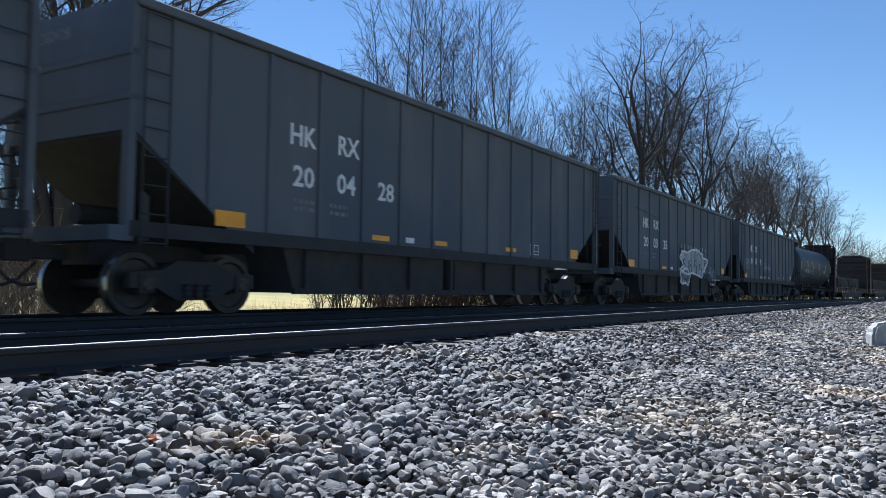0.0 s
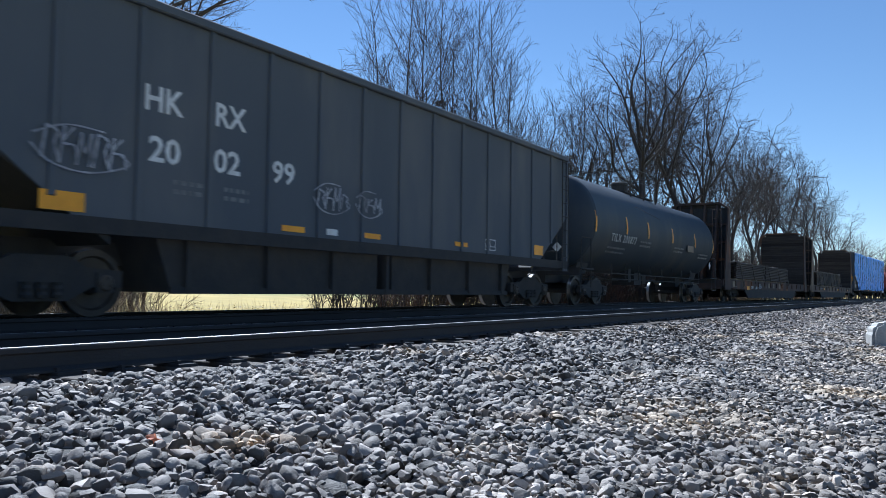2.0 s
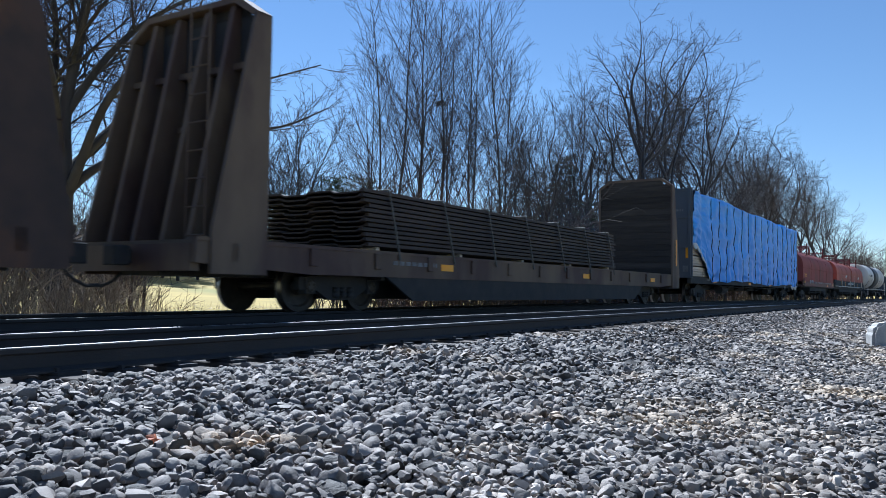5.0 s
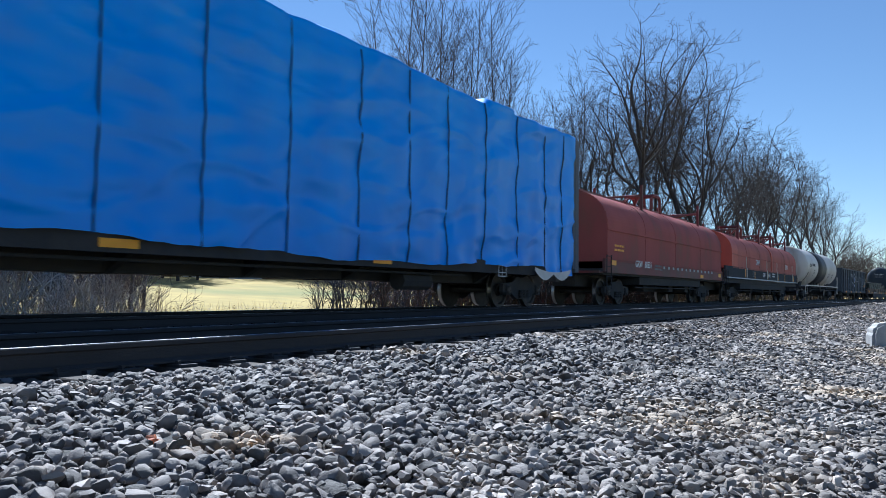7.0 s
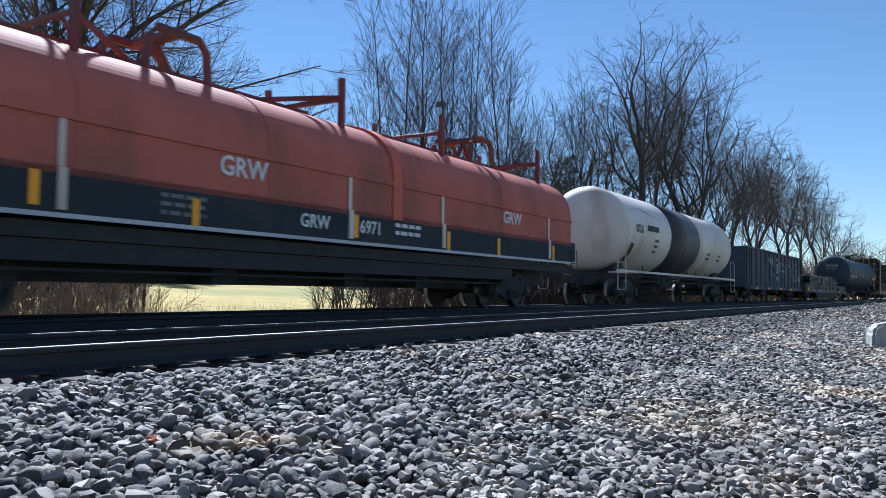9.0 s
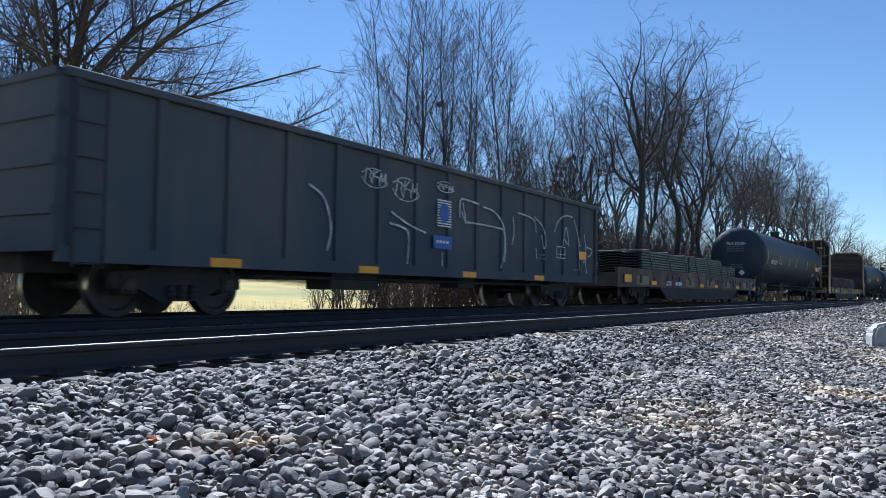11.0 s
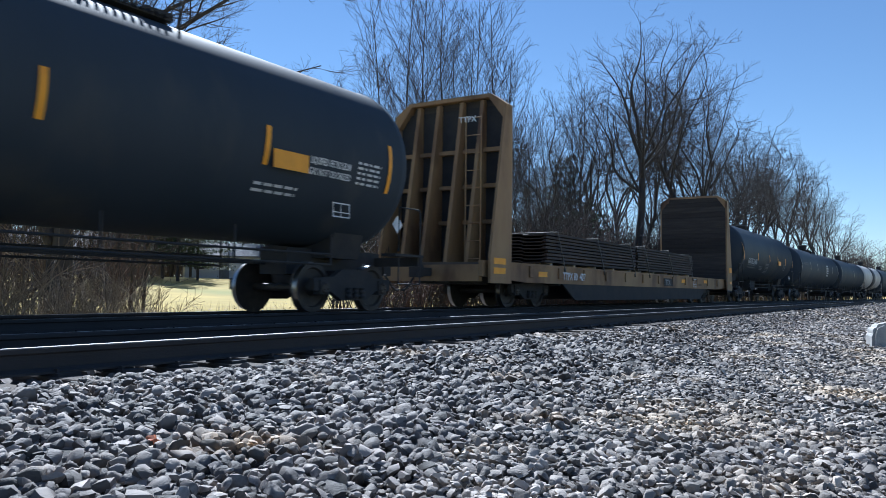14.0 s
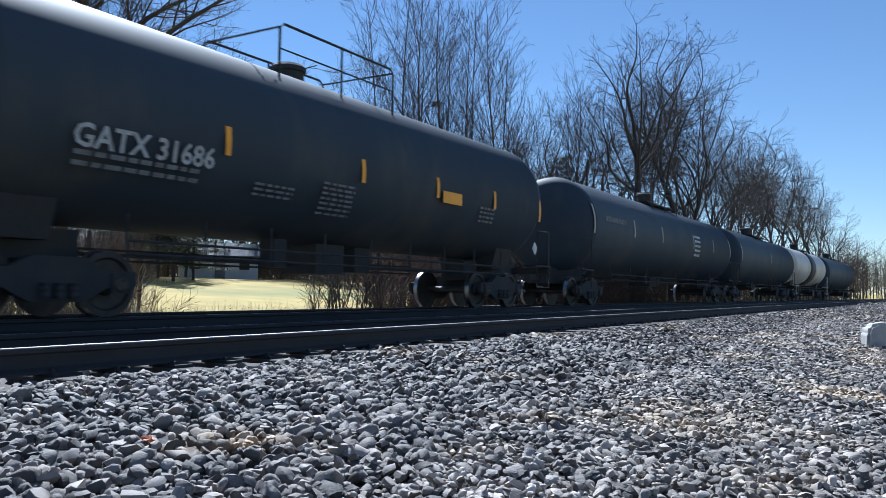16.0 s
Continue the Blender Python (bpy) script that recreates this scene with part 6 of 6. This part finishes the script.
# ---- gondola ----
def gondola(s0, half=9.05):
    car = car_base("gondola_car", s0, "dark gondola car with white graffiti and blue emblem", half, half - 2.2, "gondola car")
    top = 3.10
    part("side_sheet", boxes((-half, half, NEAR + 0.06, NEAR + 0.10, 0.85, top), (-half, half, -NEAR - 0.10, -NEAR - 0.06, 0.85, top)), GONDOLA_BLACK, car)
    part("floor_plate", boxes((-half, half, NEAR + 0.1, -NEAR - 0.1, 1.0, 1.08)), UNDER, car)
    n = 15
    for i in range(n):
        x = -half + 0.2 + (2 * half - 0.4) * i / (n - 1)
        for y in (NEAR, -NEAR - 0.06):
            part("stake", boxes((x - 0.07, x + 0.07, y, y + 0.06, 0.9, top - 0.06)), GONDOLA_BLACK, car)
    part("top_chord", boxes((-half, half, NEAR - 0.04, NEAR + 0.12, top - 0.10, top + 0.02), (-half, half, -NEAR - 0.12, -NEAR + 0.04, top - 0.10, top + 0.02), bevel=0.015), GONDOLA_BLACK, car)
    part("side_sill", boxes((-half, half, NEAR - 0.01, NEAR + 0.11, 0.72, 0.92), (-half, half, -NEAR - 0.11, -NEAR + 0.01, 0.72, 0.92)), GONDOLA_BLACK, car)
    for sg in (-1, 1):
        bm = boxes((sg * half - 0.06, sg * half + 0.02, NEAR + 0.06, -NEAR - 0.06, 0.85, top))
        for z in (1.3, 1.9, 2.5, 3.0):
            box(bm, sg * half - 0.10, sg * half + 0.08, NEAR + 0.06, -NEAR - 0.06, z, z + 0.10)
        part("end_sheet", bm, GONDOLA_BLACK, car)
        ladder("ladder", car, sg * (half - 0.35), NEAR - 0.05, 0.7, 2.9)
    bm = boxes((-half + 0.2, half - 0.2, -0.4, 0.4, 0.6, 1.0))
    for i in range(9):
        x = -half + 2 + (2 * half - 4) * i / 8
        prism(bm, [(-1.35, 1.0), (1.35, 1.0), (0.4, 0.62), (-0.4, 0.62)], x, x + 0.12)
    box(bm, -3.6, -2.2, NEAR + 0.3, -0.6, 0.42, 0.85), box(bm, 0.9, 1.6, NEAR + 0.3, -0.7, 0.5, 0.85)
    tube(bm, [(-half + 3.5, -1.2, 0.62), (half - 3.5, -1.2, 0.62)], 0.025, 5)
    part("underframe", bm, UNDER, car)
    y = NEAR - 0.004
    for k in range(11):                               # emblem of stripes
        part("emblem_stripe", boxes((-0.52, 0.05, y - 0.003, y, 1.80 + k * 0.055, 1.828 + k * 0.055)), LETTER, car)
    part("emblem", lathe(bmesh.new(), [(y - 0.004, 0.0), (y - 0.004, 0.21), (y - 0.0045, 0.21)], 20, "y", (-0.24, 0, 2.10)), BLUE_MARK, car, "blue round emblem")
    part("emblem_plate", boxes((-0.66, 0.08, y - 0.004, y, 1.32, 1.60)), BLUE_MARK, car, "blue name plate")
    bars("small_print", -0.55, y - 0.004, 1.44, 0.5, 0.12, 1, LETTER, car, seed=60)
    reflectors(car, [(-2.9, 0.80), (0.87, 0.80), (4.6, 0.80), (-6.4, 0.80)], w=0.6, h=0.13, y=NEAR - 0.012)
    reflectors(car, [(7.7, 1.53)], w=0.55, h=0.24, y=NEAR - 0.002)
    frame_mark(car, 5.75, 1.38, 0.6, 0.34)
    bars("small_print", 4.6, y, 1.40, 0.4, 0.1, 2, LETTER_DIM, car, seed=61), bars("small_print", 7.0, y, 1.05, 0.4, 0.1, 1, LETTER_DIM, car, seed=62)
    bm = bmesh.new()
    for pts in ([(-2.2, 1.95), (-1.6, 1.75), (-0.95, 1.62)], [(-2.25, 1.72), (-1.85, 1.68), (-1.6, 1.55), (-1.62, 0.95)], [(-4.6, 2.2), (-4.2, 2.0), (-4.0, 1.5), (-4.1, 1.1)], [(0.42, 2.05), (0.45, 2.45), (0.8, 2.48), (1.3, 2.44)],
                [(0.5, 2.2), (0.7, 1.95), (0.55, 2.4)], [(0.75, 1.98), (1.5, 1.98), (2.2, 1.96), (2.55, 1.9), (2.6, 1.4), (2.4, 1.0)], [(1.5, 2.4), (2.1, 2.32), (2.55, 2.0), (2.65, 1.5), (2.6, 1.15)], [(3.05, 2.3), (3.1, 1.9), (3.0, 1.6)],
                [(3.3, 2.42), (3.8, 2.4), (4.3, 2.3), (4.4, 2.0)], [(4.3, 2.4), (4.8, 2.2), (5.05, 1.8), (4.9, 1.6), (4.75, 1.95)], [(5.6, 2.1), (5.9, 2.45), (6.4, 2.62), (6.95, 2.62)], [(7.0, 2.55), (7.25, 2.2), (7.5, 1.8)],
                [(8.0, 1.8), (8.4, 1.75), (8.35, 1.6), (8.1, 1.5)], [(4.4, 1.6), (4.45, 1.3)], [(-0.3, 1.25), (-0.3, 0.95)], [(7.9, 1.4), (8.0, 1.0)], [(6.2, 1.75), (6.42, 2.3), (6.62, 1.8), (6.3, 1.95)], [(7.05, 2.5), (7.35, 2.0), (7.45, 1.1)], [(7.8, 2.2), (7.95, 1.7), (7.75, 1.3)]):
        bm = bmesh.new()
        stroke(bm, pts, 0.05, y - 0.001)
        part("spray_line", bm, SPRAY_THIN, car, "thin white graffiti line")
    for x, z, w, h in ((-3.1, 2.35, 0.7, 0.35), (-2.1, 2.2, 0.8, 0.45), (-0.5, 2.55, 0.6, 0.22)):
        scrawl(car, x, z, w, h, y - 0.001, round(x * 7) + 90, SPRAY_THIN)
    return car


gondola(234.2)

# ---- flat car with green steel, long black tank car ----
c = flat_car(256.2, -11.2, 11.2, FLATCAR, "weathered yellow flat car loaded with green steel piles", [(-8.3, -2.2, 2.02, GREEN_LOAD), (-2.0, 3.8, 2.05, GREEN_LOAD), (3.9, 6.7, 1.80, GREEN_LOAD)], deep=0.15)
reflectors(c, [(-10.35, 0.94)], w=0.7, h=0.26, y=NEAR - 0.054), reflectors(c, [(-7.5, 0.82), (-0.72, 0.80), (1.9, 0.80), (6.35, 0.80)], w=0.62, h=0.15, y=NEAR - 0.054), reflectors(c, [(10.82, 0.77)], w=0.6, h=0.24, y=NEAR - 0.014)
lettering("car_mark", "OTTX", 0.26, -6.0, NEAR - 0.056, 0.73, LETTER, c), bars("small_print", -4.75, NEAR - 0.056, 0.76, 0.9, 0.3, 1, LETTER, c, seed=70)
frame_mark(c, 9.9, 0.72, 0.55, 0.34)
for x in (-9.3, -3.0, 0.4, 3.6, 7.9):
    part("pale_patch", boxes((x, x + 1.35, NEAR - 0.004, NEAR, 0.74, 1.06)), PATCH, c, "patch of pale older paint")
lettering("car_mark", "TTX", 0.24, -2.6, NEAR - 0.008, 0.80, LETTER_DARK, c)

c, zc, r = tank_car(281.05, 11.1, "long black tank car with a railed top walkway", strips=(-10.65, -7.02, -3.55, -0.82, 3.59, 7.3, 10.6), deck=(-1.9, 6.15, 0.2), radius=1.64, zc=2.88, strip_drop=0.2)
on_shell(c, "TILX 303201", 0.38, -9.65, 2.34, zc, r, squeeze=0.98)
print_on_shell(c, -9.75, 2.18, 2.0, 2, 0.13, zc, r, 80, LETTER_DIM), frame_mark(c, -6.85, 2.38, 0.26, 0.30, y=-r - 0.02)
part("label_panel", boxes((7.42, 8.25, -r - 0.02, -r - 0.012, 2.34, 2.64)), YELLOW, c, "yellow notice panel")
on_shell(c, "LIQUIFIED PETROLEUM", 0.17, 8.32, 2.54, zc, r, squeeze=0.62), on_shell(c, "GAS NOT ODORIZED", 0.17, 8.32, 2.36, zc, r, squeeze=0.68)
print_on_shell(c, 9.62, 2.70, 0.7, 5, 0.09, zc, r, 85, LETTER), print_on_shell(c, 7.2, 2.06, 1.0, 2, 0.1, zc, r, 92, LETTER)
frame_mark(c, 9.05, 1.70, 0.48, 0.26, y=-r * 0.93)
diamond(c, 11.4, -1.28, 1.75, 0.18), diamond(c, -11.79, -0.35, 1.75, 0.18, end=True)
lettering("car_mark", "TILX 303201", 0.23, -11.80, 0.55, 3.43, LETTER, c, along="end", squeeze=0.95)
bars("small_print", -11.81, 0.5, 3.28, 1.0, 0.13, 3, LETTER_DIM, c, along="end", seed=95), bars("small_print", -11.81, 0.35, 2.2, 0.8, 0.1, 3, LETTER_DIM, c, along="end", seed=97)

c = flat_car(308.3, -12.7, 12.7, FLAT_ORANGE, "weathered yellow bulkhead flat car loaded with dark steel", [(-8.85, -1.3, 2.10, STEEL_LOAD), (-1.1, 6.3, 2.10, STEEL_LOAD)], front=(-11.55, -12.6), rear=(11.6, 12.65), top=5.32)
lettering("car_mark", "TTPX 80  407", 0.30, -8.15, NEAR - 0.056, 0.78, LETTER, c, squeeze=0.95)
reflectors(c, [(-9.4, 0.90), (4.3, 0.95), (7.9, 0.98)], w=0.55, h=0.14), reflectors(c, [(-12.15, 0.92), (-12.15, 1.15)], w=0.6, h=0.15, y=NEAR - 0.165), reflectors(c, [(12.3, 1.0)], w=0.4, h=0.14, y=NEAR - 0.165)
part("reflector", boxes((12.0, 12.5, NEAR - 0.174, NEAR - 0.164, 1.5, 1.75)), YELLOW, c)
frame_mark(c, 5.8, 0.72, 0.55, 0.34, y=NEAR - 0.024)
part("mark_panel", boxes((1.55, 2.75, NEAR - 0.030, NEAR - 0.021, 0.72, 1.02)), LETTER_DARK, c, "dark painted panel"), lettering("car_mark", "TTX", 0.30, 1.72, NEAR - 0.033, 0.76, LETTER_GREY, c, spacing=1.2)
bars("small_print", 6.7, NEAR - 0.006, 0.80, 0.5, 0.14, 1, LETTER_DARK, c, seed=99)
lettering("car_mark", "TTPX", 0.2, -12.6, -0.75, 4.5, LETTER, c, along="end")

c, zc, r = tank_car(331.4, 7.30, "black tank car with white numbers and top platform", strips=(-7.45, -3.85, -0.52, 2.1, 4.7, 7.3), deck=(-2.2, 1.3, -0.9), sag=0.25)
on_shell(c, "GATX 31686", 0.42, -6.35, 2.16, zc, r, LETTER_GREY, squeeze=0.98)
print_on_shell(c, -6.3, 2.06, 2.0, 2, 0.13, zc, r, 110, LETTER_DIM), print_on_shell(c, -3.2, 2.05, 0.9, 3, 0.08, zc, r, 115), print_on_shell(c, -1.6, 2.25, 0.9, 7, 0.085, zc, r, 120), print_on_shell(c, 4.0, 2.35, 0.7, 4, 0.1, zc, r, 130)
part("label_panel", boxes((2.3, 3.1, -r - 0.02, -r - 0.012, 2.32, 2.58)), YELLOW, c, "yellow notice panel")
diamond(c, 7.55, -1.32, 1.60, 0.17)
bars("small_print", -7.95, 0.2, 3.2, 0.8, 0.15, 2, LETTER, c, along="end", seed=140)
c, zc, r = tank_car(352.4, 9.5, "dusty black tank car with pale marking strips", strips=(-9.6, -5.75, -2.4, 2.2, 5.8, 9.3), deck=(-1.8, 1.8, 0.2), strip_mat=PALE)
print_on_shell(c, -8.6, 2.75, 2.0, 1, 0.36, zc, r, 150, LETTER_DIM), print_on_shell(c, 2.4, 2.9, 0.9, 5, 0.2, zc, r, 155, LETTER)
tank_car(372.9, 8.4, "black tank car with a railed platform", strips=(-8.3, 0, 8.3), deck=(-1.6, 1.6, 0), strip_mat=PALE)
tank_car(390.8, 7.1, "white tank car with dark stripes", paint=WHITE, band=(-1.0, 1.6), deck=(-1.4, 1.4, 0), radius=1.45, zc=2.70)
tank_car(408.3, 8.6, "black tank car at the end of the train", deck=(-1.8, 1.8, 0))


# ---- motion ----
SURGE = {5: -0.56, 17: 0.52}                     # slack running in and out: metres off the even pace, by half seconds


def motions():
    """The whole train rolls by at nearly one speed; its wheels turn with it."""
    for car, s0 in CARS:
        walk(car, [(k * 0.5, on_line(s0 - SPEED * k * 0.5 + SURGE.get(k, 0.0))) for k in range(33)])
    turn = math.degrees(SPEED / FPS / 0.457)
    for wheelset, dx in WHEELSETS:
        walk(wheelset, [(k / FPS, pose(dx, 0, 0.457, 0, -turn * k, 0)) for k in range(481)])


motions()
